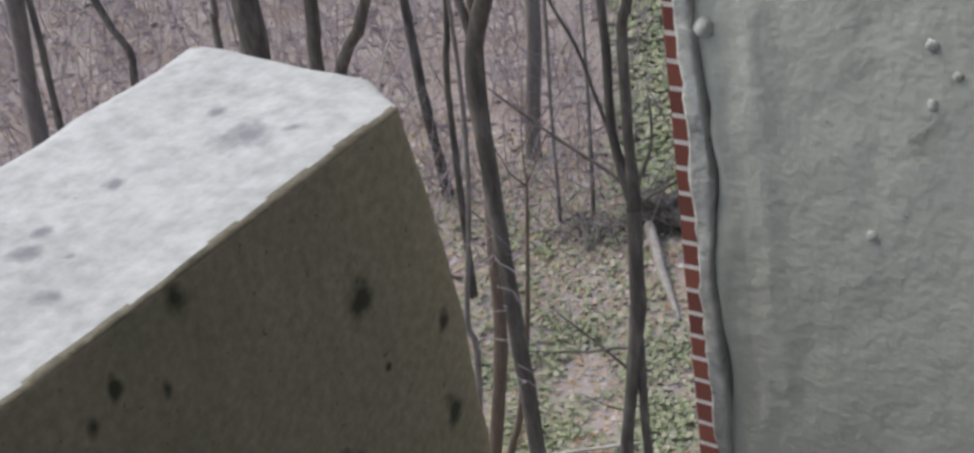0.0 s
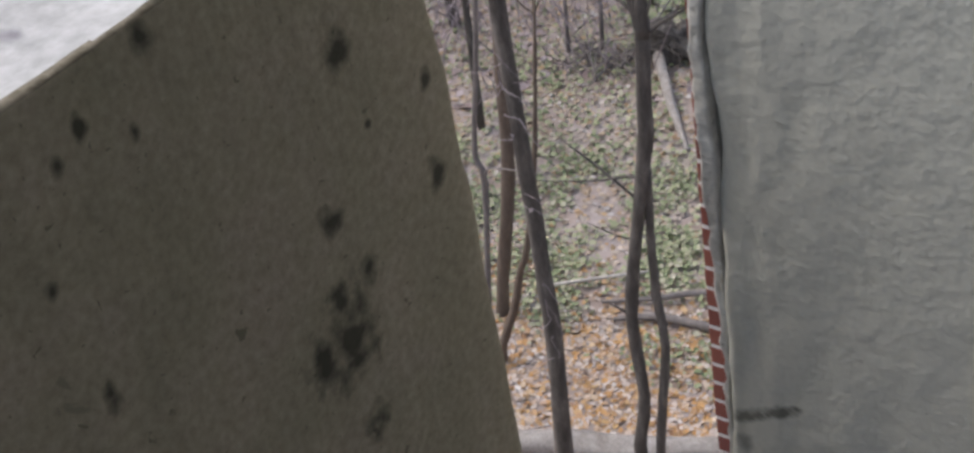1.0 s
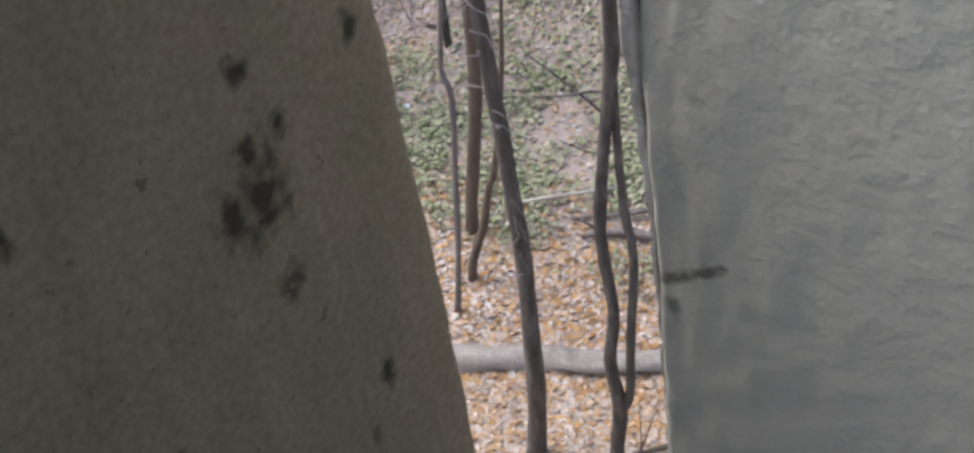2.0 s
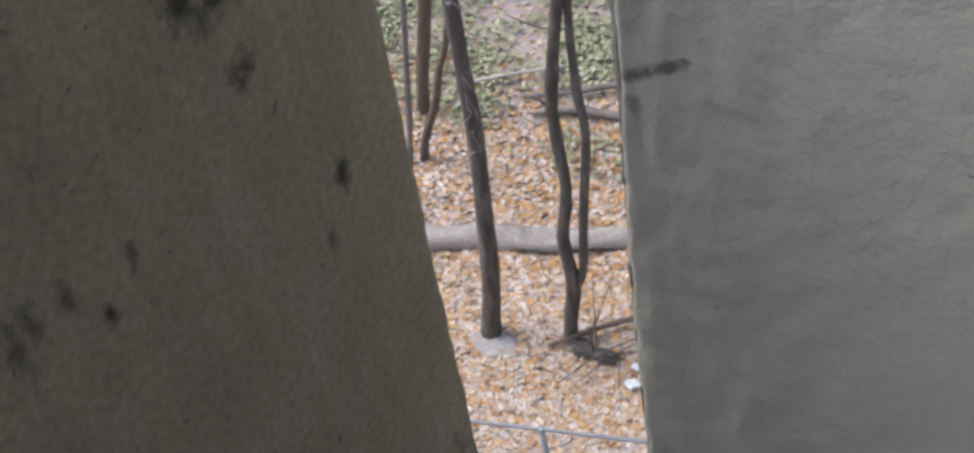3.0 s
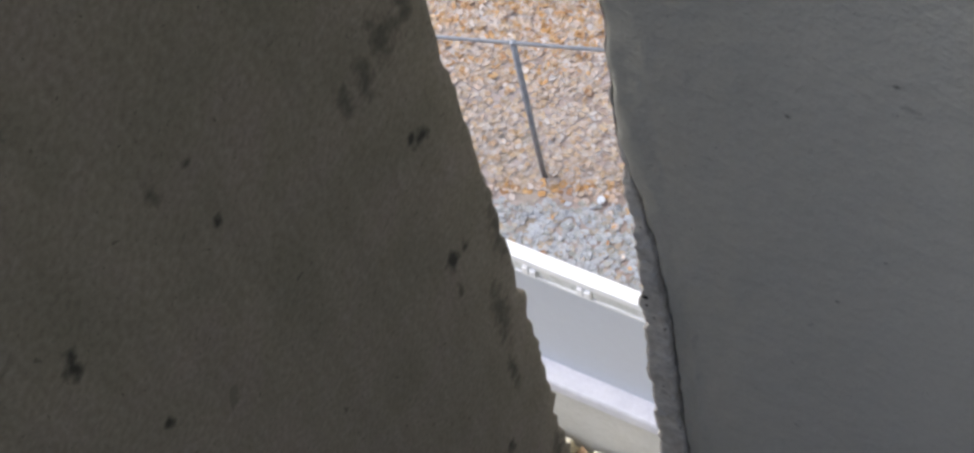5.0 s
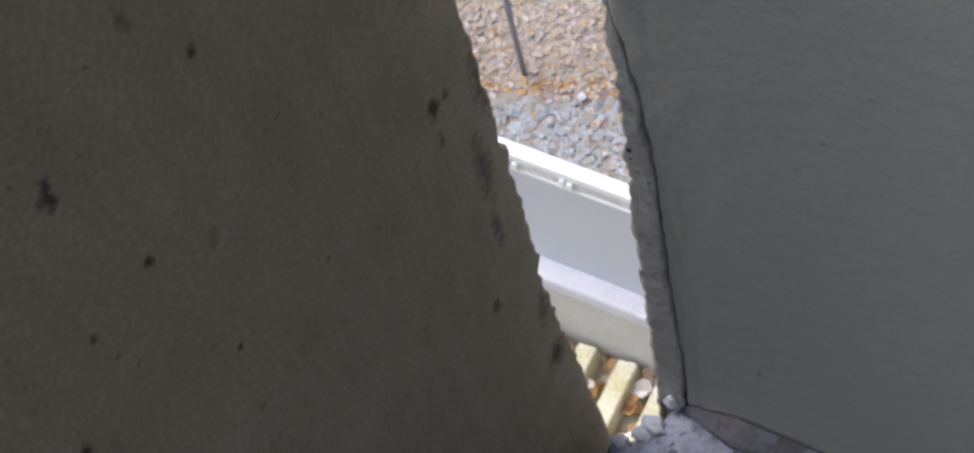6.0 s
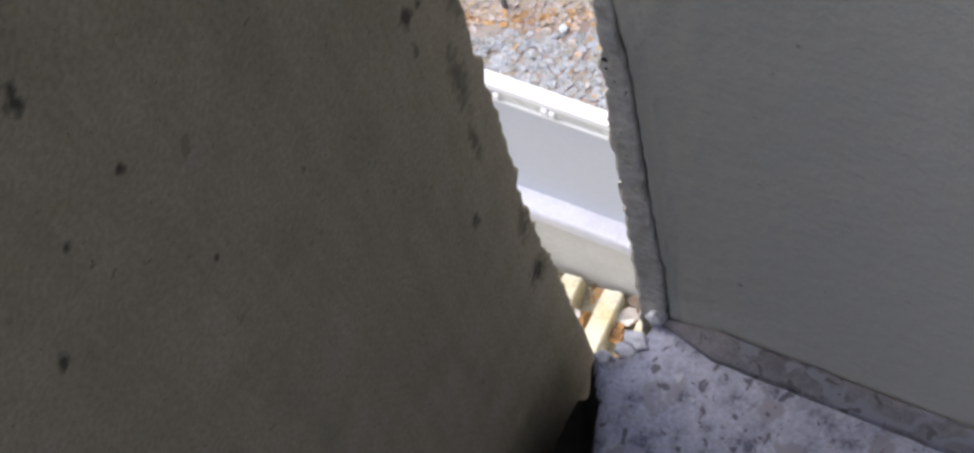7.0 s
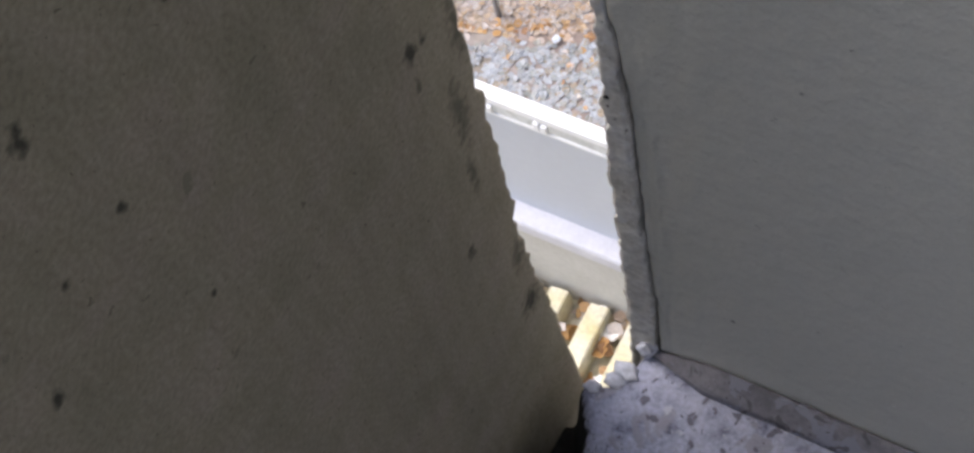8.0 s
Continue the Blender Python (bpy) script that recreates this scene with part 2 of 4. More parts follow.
M_BEIGE = material("weathered_plinth", [(0.454, 0.454, 0.432), (0.540, 0.540, 0.524)], 6, 60, 0.85, 0.2, 0.002, speck=0.07)
M_DECK = material("yellowed_deck_metal", [(0.521, 0.465, 0.260), (0.577, 0.539, 0.391), (0.614, 0.595, 0.530)], 10, 60, 0.6, 0.15, 0.001)
M_PAPER = material("white_litter", [(0.492, 0.533, 0.590), (0.574, 0.607, 0.656)], 12, 60, 0.6, 0.2, 0.002)
M_SHEET = material("white_paper", [(0.78, 0.78, 0.80), (0.86, 0.86, 0.88)], 12, 60, 0.6, 0.1, 0.002, speck=0.03)
M_STONE = material("grey_stone", [(0.240, 0.232, 0.232), (0.368, 0.360, 0.360)], 9, 50, 0.9, 0.7, 0.01)


# ---- mesh helpers ----
def mesh_of(name, verts, faces, m, smooth=False):
    me = bpy.data.meshes.new(name)
    me.from_pydata([tuple(v) for v in verts], [], faces)
    me.materials.append(m)
    if smooth:
        me.polygons.foreach_set("use_smooth", [True] * len(me.polygons))
    me.update()
    return me


def part(name, vf, m, parent=None, label="", smooth=False):
    ob = new(name, mesh_of(name, vf[0], vf[1], m, smooth))
    ob.parent = parent
    return tagged(ob, label=label)


def empty_thing(name, at=(0, 0, 0)):
    ob = new(name)
    ob.location = at
    ob.empty_display_size = 0.1
    return ob


def steps(*runs):
    """Coordinates: steps((a, b, spacing), ...), each run from a up to b."""
    out = []
    for a, b, d in runs:
        k = max(1, round((b - a) / d))
        out += [a + (b - a) * i / k for i in range(k)]
    return out + [runs[-1][1]]


def block(xs, ys, zs, r=0.004, shift=None):
    """A box with rounded edges and a grid of verts on all six sides; shift(p, out) returns the moved vert."""
    index, verts, faces = {}, [], []
    lo, hi = Vector((xs[0], ys[0], zs[0])), Vector((xs[-1], ys[-1], zs[-1]))

    def vert(i, j, k):
        if (i, j, k) not in index:
            p = Vector((xs[i], ys[j], zs[k]))
            q = Vector([min(max(p[a], lo[a] + r), hi[a] - r) for a in range(3)])
            d = p - q
            if d.length > 1e-9:
                d.normalize()
                p = q + d * r
            if shift:
                p = shift(p, d)
            index[i, j, k] = len(verts)
            verts.append(p)
        return index[i, j, k]

    nx, ny, nz = len(xs) - 1, len(ys) - 1, len(zs) - 1
    for j in range(ny):
        for k in range(nz):
            faces.append((vert(0, j, k), vert(0, j, k + 1), vert(0, j + 1, k + 1), vert(0, j + 1, k)))
            faces.append((vert(nx, j, k), vert(nx, j + 1, k), vert(nx, j + 1, k + 1), vert(nx, j, k + 1)))
    for i in range(nx):
        for k in range(nz):
            faces.append((vert(i, 0, k), vert(i + 1, 0, k), vert(i + 1, 0, k + 1), vert(i, 0, k + 1)))
            faces.append((vert(i, ny, k), vert(i, ny, k + 1), vert(i + 1, ny, k + 1), vert(i + 1, ny, k)))
    for i in range(nx):
        for j in range(ny):
            faces.append((vert(i, j, 0), vert(i, j + 1, 0), vert(i + 1, j + 1, 0), vert(i + 1, j, 0)))
            faces.append((vert(i, j, nz), vert(i + 1, j, nz), vert(i + 1, j + 1, nz), vert(i, j + 1, nz)))
    return verts, faces


def slab(lo, hi, r=0.004):
    """A box with small bevels."""
    cut = [[lo[a], lo[a] + r, hi[a] - r, hi[a]] for a in range(3)]
    return block(*cut, r=r)


def tube(pts, radii, n=8, wobble=0.0, close=True):
    """A tapered round limb along the points, smoothly bent."""
    p = [Vector(q) for q in pts]
    if len(p) > 2:
        q, rr = [], []
        for i in range(len(p) - 1):
            a, b, c, d = p[max(i - 1, 0)], p[i], p[i + 1], p[min(i + 2, len(p) - 1)]
            for s in (0.0, 0.34, 0.67):
                q.append(0.5 * (2 * b + (c - a) * s + (2 * a - 5 * b + 4 * c - d) * s * s + (3 * b - a - 3 * c + d) * s ** 3))
                rr.append(radii[i] + (radii[i + 1] - radii[i]) * s)
        p, radii = q + [p[-1]], rr + [radii[-1]]
    verts, faces = [], []
    side = None
    for i, c in enumerate(p):
        ahead = (p[min(i + 1, len(p) - 1)] - p[max(i - 1, 0)]).normalized()
        side = (Vector((0.31, 0.95, 0.1)) if side is None else side)
        side = (side - ahead * side.dot(ahead)).normalized()
        up = ahead.cross(side)
        for k in range(n):
            a = 2 * math.pi * k / n
            w = 1 + (noise.noise(Vector((c.x * 7 + k * 3.1, c.y * 7, c.z * 5))) * wobble if wobble else 0)
            verts.append(c + (side * math.cos(a) + up * math.sin(a)) * radii[i] * w)
    for i in range(len(p) - 1):
        for k in range(n):
            faces.append((i * n + k, i * n + (k + 1) % n, (i + 1) * n + (k + 1) % n, (i + 1) * n + k))
    if close:
        faces += [tuple(range(n))[::-1], tuple((len(p) - 1) * n + k for k in range(n))]
    return verts, faces


def join(pieces):
    verts, faces = [], []
    for v, f in pieces:
        o = len(verts)
        verts += v
        faces += [tuple(i + o for i in g) for g in f]
    return verts, faces


def fractal(p, scale, octaves=4):
    s, a, out = scale, 1.0, 0.0
    for _ in range(octaves):
        out += a * noise.noise(Vector(p) * s)
        s, a = s * 2.1, a * 0.55
    return out


# ---- balcony: parapet, side wall, floor, room ----
def end_line(z):
    """How far the worn end edge of the parapet stands out along y at height z."""
    return float(np.interp(z, [-0.1, -0.04, 0.01, 0.07, 0.15, 0.2, 0.25, 0.28, 0.4, 0.5, 0.59, 0.63, 0.66, 0.7, 0.8, 0.87, 1.0, 1.02, 1.04, 1.06, 1.07],
                           [0.026, 0.022, 0.018, 0.0155, 0.007, 0.004, 0.001, 0.004, 0.003, 0.001, -0.002, -0.004, -0.004, -0.0022, -0.001, 0.0016, 0.002, 0.0005, -0.003, -0.006, -0.007]))


def parapet_shift(p, out):
    near = p.y > -0.5
    p = p + out * (0.0009 * fractal(p, 35) if near else 0)
    end = max(0.0, 1 + p.y / 0.03)
    if end:
        rough = 0.0006 + 0.0042 * min(1, max(0, (0.82 - p.z) / 0.45))
        edge = max(0.0, 1 + p.x / 0.02)
        p.y += end * edge * (end_line(p.z) - rough * fractal((0, 0, p.z), 55, 5))
    p.y += end * (0.0012 + 0.005 * min(1.0, max(0.0, -p.x / 0.02)) + 0.002 * min(1.0, max(0.0, -p.x / 0.086)))
    if p.z < 0.14 and p.x > -0.05:
        p.x += 0.0015 * (1 - p.z / 0.14) * (0.6 + fractal(p, 30, 3))
    return p


par = empty_thing("wall_parapet", (-0.043, -1.5, 0))
tagged(par, "grey cast concrete balcony parapet with white-painted top", "parapet", kind="structure")
ys = steps((-3.0, -0.6, 0.2), (-0.6, -0.25, 0.02), (-0.25, -0.03, 0.005), (-0.03, 0.0, 0.0022))
zs = steps((-0.16, 0.0, 0.04), (0.0, 1.05, 0.006), (1.05, 1.0625, 0.0025), (1.0625, 1.07, 0.001))
xs = steps((-0.086, -0.07, 0.004), (-0.07, -0.01, 0.005), (-0.01, 0.0, 0.001))
vf, plain = block(xs, ys, zs, 0.0018, parapet_shift), block(xs, ys, zs, 0.0018)[0]
body = part("concrete_body", vf, M_PARAPET, par, smooth=True)
body.location = (0.043, 1.5, 0)
body.data.update()
body.data.materials.append(M_COPING)
# Worn rim, its brown darkened to offset sky light on the rounding.
body.data.materials.append(material("dark_worn_edge", [(0.10, 0.09, 0.068), (0.17, 0.155, 0.12), (0.25, 0.23, 0.185)], 120, 320, 0.95, 0.6, 0.003))
for poly in body.data.polygons:
    c = sum((plain[v] for v in poly.vertices), Vector()) / len(poly.vertices)
    ragged = 0.0014 * noise.noise(Vector((0, c.y * 70, 4))) + 0.0008 * noise.noise(Vector((c.x * 300, c.y * 260, 1)))
    if c.z > 1.0696 and c.x < -0.0024 + ragged:
        poly.material_index = 1
    elif c.z > 1.0686 and c.x > -0.006:
        poly.material_index = 2



def wall_left(z):
    return float(np.interp(z, [0.0, 0.1, 0.17, 0.36, 0.43, 0.48, 0.52, 0.605, 0.67, 0.76, 0.83, 0.94, 0.98, 1.0, 1.035, 1.08], [0.068, 0.0695, 0.067, 0.0660, 0.0630, 0.0565, 0.0492, 0.0512, 0.0492, 0.0505, 0.0545, 0.0585, 0.060, 0.0588, 0.062, 0.0600]))


def strip_left(z):
    return float(np.interp(z, [-0.1, -0.05, 0.0, 0.1, 0.3, 0.36, 0.45, 0.475, 0.55, 0.605, 0.67, 0.76, 0.83, 0.95, 1.0, 1.08], [0.040, 0.042, 0.0435, 0.0455, 0.0468, 0.0490, 0.0505, 0.0475, 0.0474, 0.0500, 0.0480, 0.0495, 0.0525, 0.0538, 0.0545, 0.0550]))


def wall_shift(p, out):
    if p.x < 0.9:
        p.y -= (0.0003 * fractal(p, 22) + 0.0004 * fractal((p.x, p.y, p.z * 0.75), 90, 2) + 0.0008 * max(0, noise.noise(Vector((p.x * 9, 3.3, p.z * 5))))) if out.y < -0.5 else 0
        hammered = max(0.0, 1 - abs(p.x - 0.088) / 0.045) * min(1.0, max(0.0, (p.z - 0.52) / 0.1)) * min(1.0, max(0.0, (0.90 - p.z) / 0.1))
        p.y -= 0.0013 * hammered * fractal((p.x, 0, p.z * 0.8), 115, 2) if out.y < -0.5 else 0
        lean = max(0.0, 1 - (p.x - 0.055) / 0.03)
        p.y -= 0.0012 * max(0.0, 1 - (p.x - 0.055) / 0.08) * fractal((p.x * 2.6, 0, p.z * 0.6), 34, 3) if out.y < -0.5 else 0
        p.x += lean * (wall_left(p.z) - 0.055 + 0.0014 * fractal((0, 7, p.z), 45, 4))
    return p


def strip_shift(p, out):
    lean = (0.060 - p.x) / 0.020
    drop = (0.0030 if p.z < 0.5 else 0.0011) * (0.35 + fractal((2, 0, p.z), 45, 5)) + 0.0012 * fractal((9, 0, p.z), 150, 2)
    crack = wall_left(p.z) - (0.0022 if p.z < 0.5 else 0.0008) - (0.0026 if p.z < 0.5 else 0.0009) * fractal((4, 0, p.z), 34, 4)
    p.x = lean * (strip_left(p.z) + drop) + (1 - lean) * crack
    shut = min(1.0, max(0.0, (p.z - 0.42) / 0.08)) * min(1.0, max(0.0, (0.97 - p.z) / 0.07))
    p.y += 0.004 * shut if p.y < 0.1 else 0
    if out.y < -0.3:
        p.y += 0.0009 * fractal(p, 110, 3) + 0.0008 * fractal((1, 1, p.z), 18, 2)
    return p


side = empty_thing("wall_side", (0.9, 0.14, 0))
tagged(side, "grey-green painted render wall with a ragged cracked edge", "wall", kind="structure")
xs = steps((0.055, 0.075, 0.002), (0.075, 0.35, 0.0032), (0.35, 1.7, 0.15))
zs = steps((-0.3, 0.0, 0.05), (0.0, 1.25, 0.0045), (1.25, 2.55, 0.13))
w = part("render_face", block(xs, [0.0405, 0.042, 0.048, 0.25], zs, 0.0015, wall_shift), M_WALL, side, smooth=True)
w.location = (-0.9, -0.14, 0)
zs = steps((-0.3, -0.06, 0.04), (-0.06, 1.25, 0.004), (1.25, 2.55, 0.13))
w = part("edge_strip", block(steps((0.040, 0.060, 0.0025)), [0.0382, 0.0390, 0.043, 0.24], zs, 0.0008, strip_shift), M_STRIP, side, "pale ragged render edge beside a dark crack", smooth=True)
w.location = (-0.9, -0.14, 0)


w = part("render_core", slab((0.0555, 0.068, -0.3), (0.09, 0.24, 2.55), 0.003), M_STRIP, side)
w.location = (-0.9, -0.14, 0)


def blob(center, size, seed, n=2, rough=0.35):
    bm = bmesh.new()
    bmesh.ops.create_icosphere(bm, subdivisions=n, radius=1)
    verts = []
    for v in bm.verts:
        k = 1 + rough * noise.noise(v.co * 1.7 + Vector((seed, seed * 2.3, 0)))
        verts.append(Vector(center) + Vector([v.co[a] * size[a] * k for a in range(3)]))
    faces = [tuple(v.index for v in f.verts) for f in bm.faces]
    bm.free()
    return verts, faces


# small lumps on the render; pits are near-black blobs that colour in their shade
for i, (x, z, s) in enumerate(((0.120, 1.080, 0.0016), (0.120, 1.065, 0.0015), (0.126, 1.073, 0.0012), (0.062, 1.078, 0.0026), (0.104, 1.026, 0.0014))):
    ob = part("render_lump", blob((x, 0.0405, z), (s, s * 0.8, s * 1.1), i + 2.0), M_STRIP, side, smooth=True)
    ob.location = (-0.9, -0.14, 0)
hole_mat = material("hole_shade", [(0.012, 0.009, 0.012), (0.02, 0.016, 0.018)], 40, 200, 0.9, 0)
for i, (z, s) in enumerate(((0.374, 0.0040), (0.365, 0.0022), (0.356, 0.0026))):
    ob = part("pit_shade", blob((strip_left(z) + 0.0035, 0.0400, z), (s * 0.8, 0.002, s), 40.0 + i), hole_mat, side, smooth=True)
    ob.location = (-0.9, -0.14, 0)


def floor_edge(x):
    return float(np.interp(x, [-0.05, 0.0, 0.022, 0.046, 0.055, 0.060, 0.08], [-0.012, -0.011, -0.008, 0.002, 0.018, 0.040, 0.046]))


def floor_height(x, y):
    rim_x = float(np.interp(y, [-0.4, -0.12, -0.072, -0.038, -0.015, 0.0, 0.02], [0.066, 0.058, 0.051, 0.040, 0.026, 0.018, 0.010]))
    slot = 1 / (1 + math.exp(max(-60.0, min(60.0, (x - rim_x + 0.004 - 0.003 * noise.noise(Vector((0, y * 40, 5)))) / 0.0035))))
    z = 0.0011 * fractal((x, y, 0), 30, 4) - 0.12 * slot
    z -= 0.004 * max(0.0, 1 - (floor_edge(x) - y) / 0.006) ** 2
    return z


xs = steps((-0.006, 0.06, 0.0022), (0.06, 0.4, 0.006), (0.4, 1.7, 0.1))
vs = steps((-3.0, -0.5, 0.1), (-0.5, -0.2, 0.02), (-0.2, 0.0, 0.003))
verts = [(x, v + (1 + v / 3) * floor_edge(x), floor_height(x, v + floor_edge(x))) for v in vs for x in xs]
k = len(xs)
faces = [(j * k + i, j * k + i + 1, (j + 1) * k + i + 1, (j + 1) * k + i) for j in range(len(vs) - 1) for i in range(k - 1)]
rim = [i for i in range(k)][::-1] + [j * k for j in range(1, len(vs))] + [(len(vs) - 1) * k + i for i in range(1, k)] + [j * k + k - 1 for j in range(len(vs) - 2, 0, -1)]
o = len(verts)
for i in rim:
    x, y, z = verts[i]
    verts.append((x, y - (0.003 if y > -1 else 0), -0.2))
m = len(rim)
faces += [(rim[a], o + a, o + (a + 1) % m, rim[(a + 1) % m]) for a in range(m)] + [tuple(range(o, o + m))]
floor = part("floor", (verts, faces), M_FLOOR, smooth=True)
# The slot's deep faces are near-black: its shade is put into the colour.
floor.data.materials.append(material("slot_shade", [(0.012, 0.012, 0.011), (0.03, 0.028, 0.025)], 60, 220, 0.95, 0.6, 0.004))
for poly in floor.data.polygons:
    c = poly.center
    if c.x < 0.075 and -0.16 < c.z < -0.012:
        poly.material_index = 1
tagged(floor, "worn lilac-white painted concrete balcony floor, chipped", "floor", kind="structure")

for i, (x, y, z, a) in enumerate(((0.052, 0.016, 0.001, 0.007), (0.047, 0.006, 0.0, 0.006), (0.0595, 0.037, 0.010, 0.006), (0.034, -0.004, -0.001, 0.005))):
    part("paint_lump", blob((x, y, z), (a * 1.3, a, a * (1.5 if i == 2 else 0.45)), 60.0 + i, 3, 0.5), M_FLAKE, floor, smooth=True)

# mortar fillet along the foot of the side wall
prof = [(0.0412, 0.014), (0.0392, 0.023), (0.036, 0.022), (0.030, 0.013), (0.0255, 0.007), (0.0225, -0.001), (0.0385, -0.004)]
xs = steps((0.055, 0.5, 0.008), (0.5, 1.69, 0.2))
verts, faces = [], []
for x in xs:
    grow = min(1.0, max(0.25, (x - 0.05) / 0.06))
    for j, (y, z) in enumerate(prof):
        b = 0.0016 * fractal((x, j, 0), 35, 3)
        verts.append((x, 0.0385 - (0.0385 - y) * grow + b * 0.6, z * grow + b * 0.5))
n = len(prof)
for i in range(len(xs) - 1):
    faces += [(i * n + j, (i + 1) * n + j, (i + 1) * n + (j + 1) % n, i * n + (j + 1) % n) for j in range(n)]
faces += [tuple(range(n)), tuple((len(xs) - 1) * n + j for j in range(n))[::-1]]
tagged(part("trim_cove", (verts, faces), M_COVE, smooth=True), "grey mortar fillet along the foot of the wall", "mortar fillet", kind="structure")

tagged(part("pebble", blob((0.012, -0.075, -0.1185), (0.004, 0.006, 0.003), 4.0), M_PAPER, smooth=True), "small white pebble lying in the floor gutter", "pebble")
# Unseen soffit, back wall and end parapet, added to shape the balcony light.
tagged(part("ceiling", slab((-0.02, -3.0, 2.55), (1.9, 0.25, 2.75)), M_ROOM), "unseen plain concrete soffit added to shape the balcony light", "ceiling", kind="structure")
tagged(part("wall_back", slab((1.7, -3.0, -0.2), (1.9, 0.25, 2.55)), M_ROOM), "unseen plain house wall added behind the balcony to bounce light", "wall", kind="structure")
tagged(part("wall_end", slab((-0.09, -3.1, -0.2), (1.9, -3.0, 1.07)), M_ROOM), "unseen plain end parapet added to limit light at the balcony's far end", "parapet", kind="structure")
tagged(part("wall_below", slab((0.06, -3.0, -6.4), (1.9, 1.1, -0.31)), M_ROOM), "plain rendered wall below the balcony", "wall", kind="structure")

tagged(part("wall_house", slab((1.902, -3.2, -6.4), (2.1, 3.35, 3.0), 0.01), M_ROOM), "plain rendered house wall", "wall", kind="structure")
tagged(part("wall_link", slab((0.052, 2.9, -6.4), (1.9, 3.3, 3.0), 0.01), M_ROOM), "plain rendered wall between house and wing", "wall", kind="structure")

# ---- ground ----
GZ = -6.3


def ground_z(x, y):
    far = math.hypot(x + 5, y - 6)
    return GZ + 0.03 * noise.noise(Vector((x * 0.9, y * 0.9, 2))) + 0.06 * noise.noise(Vector((x * 0.25, y * 0.25, 7))) * min(1, max(0, (far - 3) / 5)) + 0.07 * max(0, far - 12) ** 1.0 * (1 if far < 60 else 60 / far)


gx = steps((-600, -100, 100), (-100, -25, 5), (-25, -12, 0.7), (-12, 0, 0.14), (0, 20, 2.5), (20, 100, 16), (100, 600, 100))
gy = steps((-600, -100, 100), (-100, -10, 10), (-10, 2, 1.5), (2, 13, 0.14), (13, 30, 1), (30, 100, 10), (100, 600, 100))
k = len(gx)
verts = [(x, y, ground_z(x, y)) for y in gy for x in gx]
faces = [(j * k + i, j * k + i + 1, (j + 1) * k + i + 1, (j + 1) * k + i) for j in range(len(gy) - 1) for i in range(k - 1)]
tagged(part("ground", (verts, faces), M_GROUND, smooth=True), "brown woodland floor under fallen leaves", "ground", kind="structure")


# ---- brick wing ----
wing = empty_thing("wall_wing", (-0.8, 3.1, GZ - 0.1))
tagged(wing, "red brick house wing with pale mortar joints", "brick wall", kind="structure")
WX, WY, COURSE = -1.650, 2.85, 0.0793


def batter(z):
    """The corner leans slightly with height."""
    return 0.021 * (min(0.4, max(-2.4, z)) + 1.0)


def core_shift(p, out):
    p.x += batter(p.z) if p.x < -1 else 0
    return p


core = part("mortar_core", block([WX + 0.0015, WX + 0.0045, 0.047, 0.05], [WY + 0.0015, WY + 0.0045, WY + 0.497, WY + 0.5], [GZ - 0.1, -4.4, -2.4, 0.4, 2.9, 3.0], 0.003, core_shift), M_MORTAR, wing)
core.location = -wing.location
SIZES = ((0.200, 0.096), (0.096, 0.096))
brick_mesh = [mesh_of("brick", *slab((0, 0, 0), (L, D, 0.0660), 0.0028), M_BRICK) for L, D in SIZES]
far_bricks = []
Z0 = -0.405 - COURSE * 78
for c in range(120):
    x, col = WX, 0
    while x < -0.12:
        kind = 1 if col == 0 and c % 2 else 0
        z = Z0 + c * COURSE + 0.0125
        jig = random.uniform(-0.0007, 0.0007) + batter(z)
        if -3.0 < z < 0.35 and x < WX + 0.95:
            ob = new("brick", brick_mesh[kind])
            ob.parent = wing
            ob.location = Vector((x + jig, WY + (jig - batter(z)) * 0.6, z)) - wing.location
        else:
            L = SIZES[kind][0]
            far_bricks.append(slab((x + jig, WY + jig - batter(z), z), (x + jig + L, WY + 0.09, z + 0.0660), 0.003))
        x += SIZES[kind][0] + 0.010
        col += 1
ob = part("brickwork", join(far_bricks), M_BRICKS, wing)
ob.location = -wing.location
tagged(ob, kind="stuff")

# ---- lower annex with its white low wall and ribbed roof deck ----
tagged(part("wall_annex", slab((-2.6, -1.2, GZ - 0.1), (0.055, 1.13, -3.22), 0.01), M_ROOM), "plain rendered wall of the low annex", "wall", kind="structure")
low = empty_thing("low_wall", (-1.3, 1.17, -3.25))
tagged(low, "white panelled low roof-edge wall with bright metal coping", "roof parapet")


def of_low(name, vf, m, label="", parent=None):
    ob = part(name, vf, m, parent or low, label)
    if parent is None:
        ob.location = -low.location
    return ob


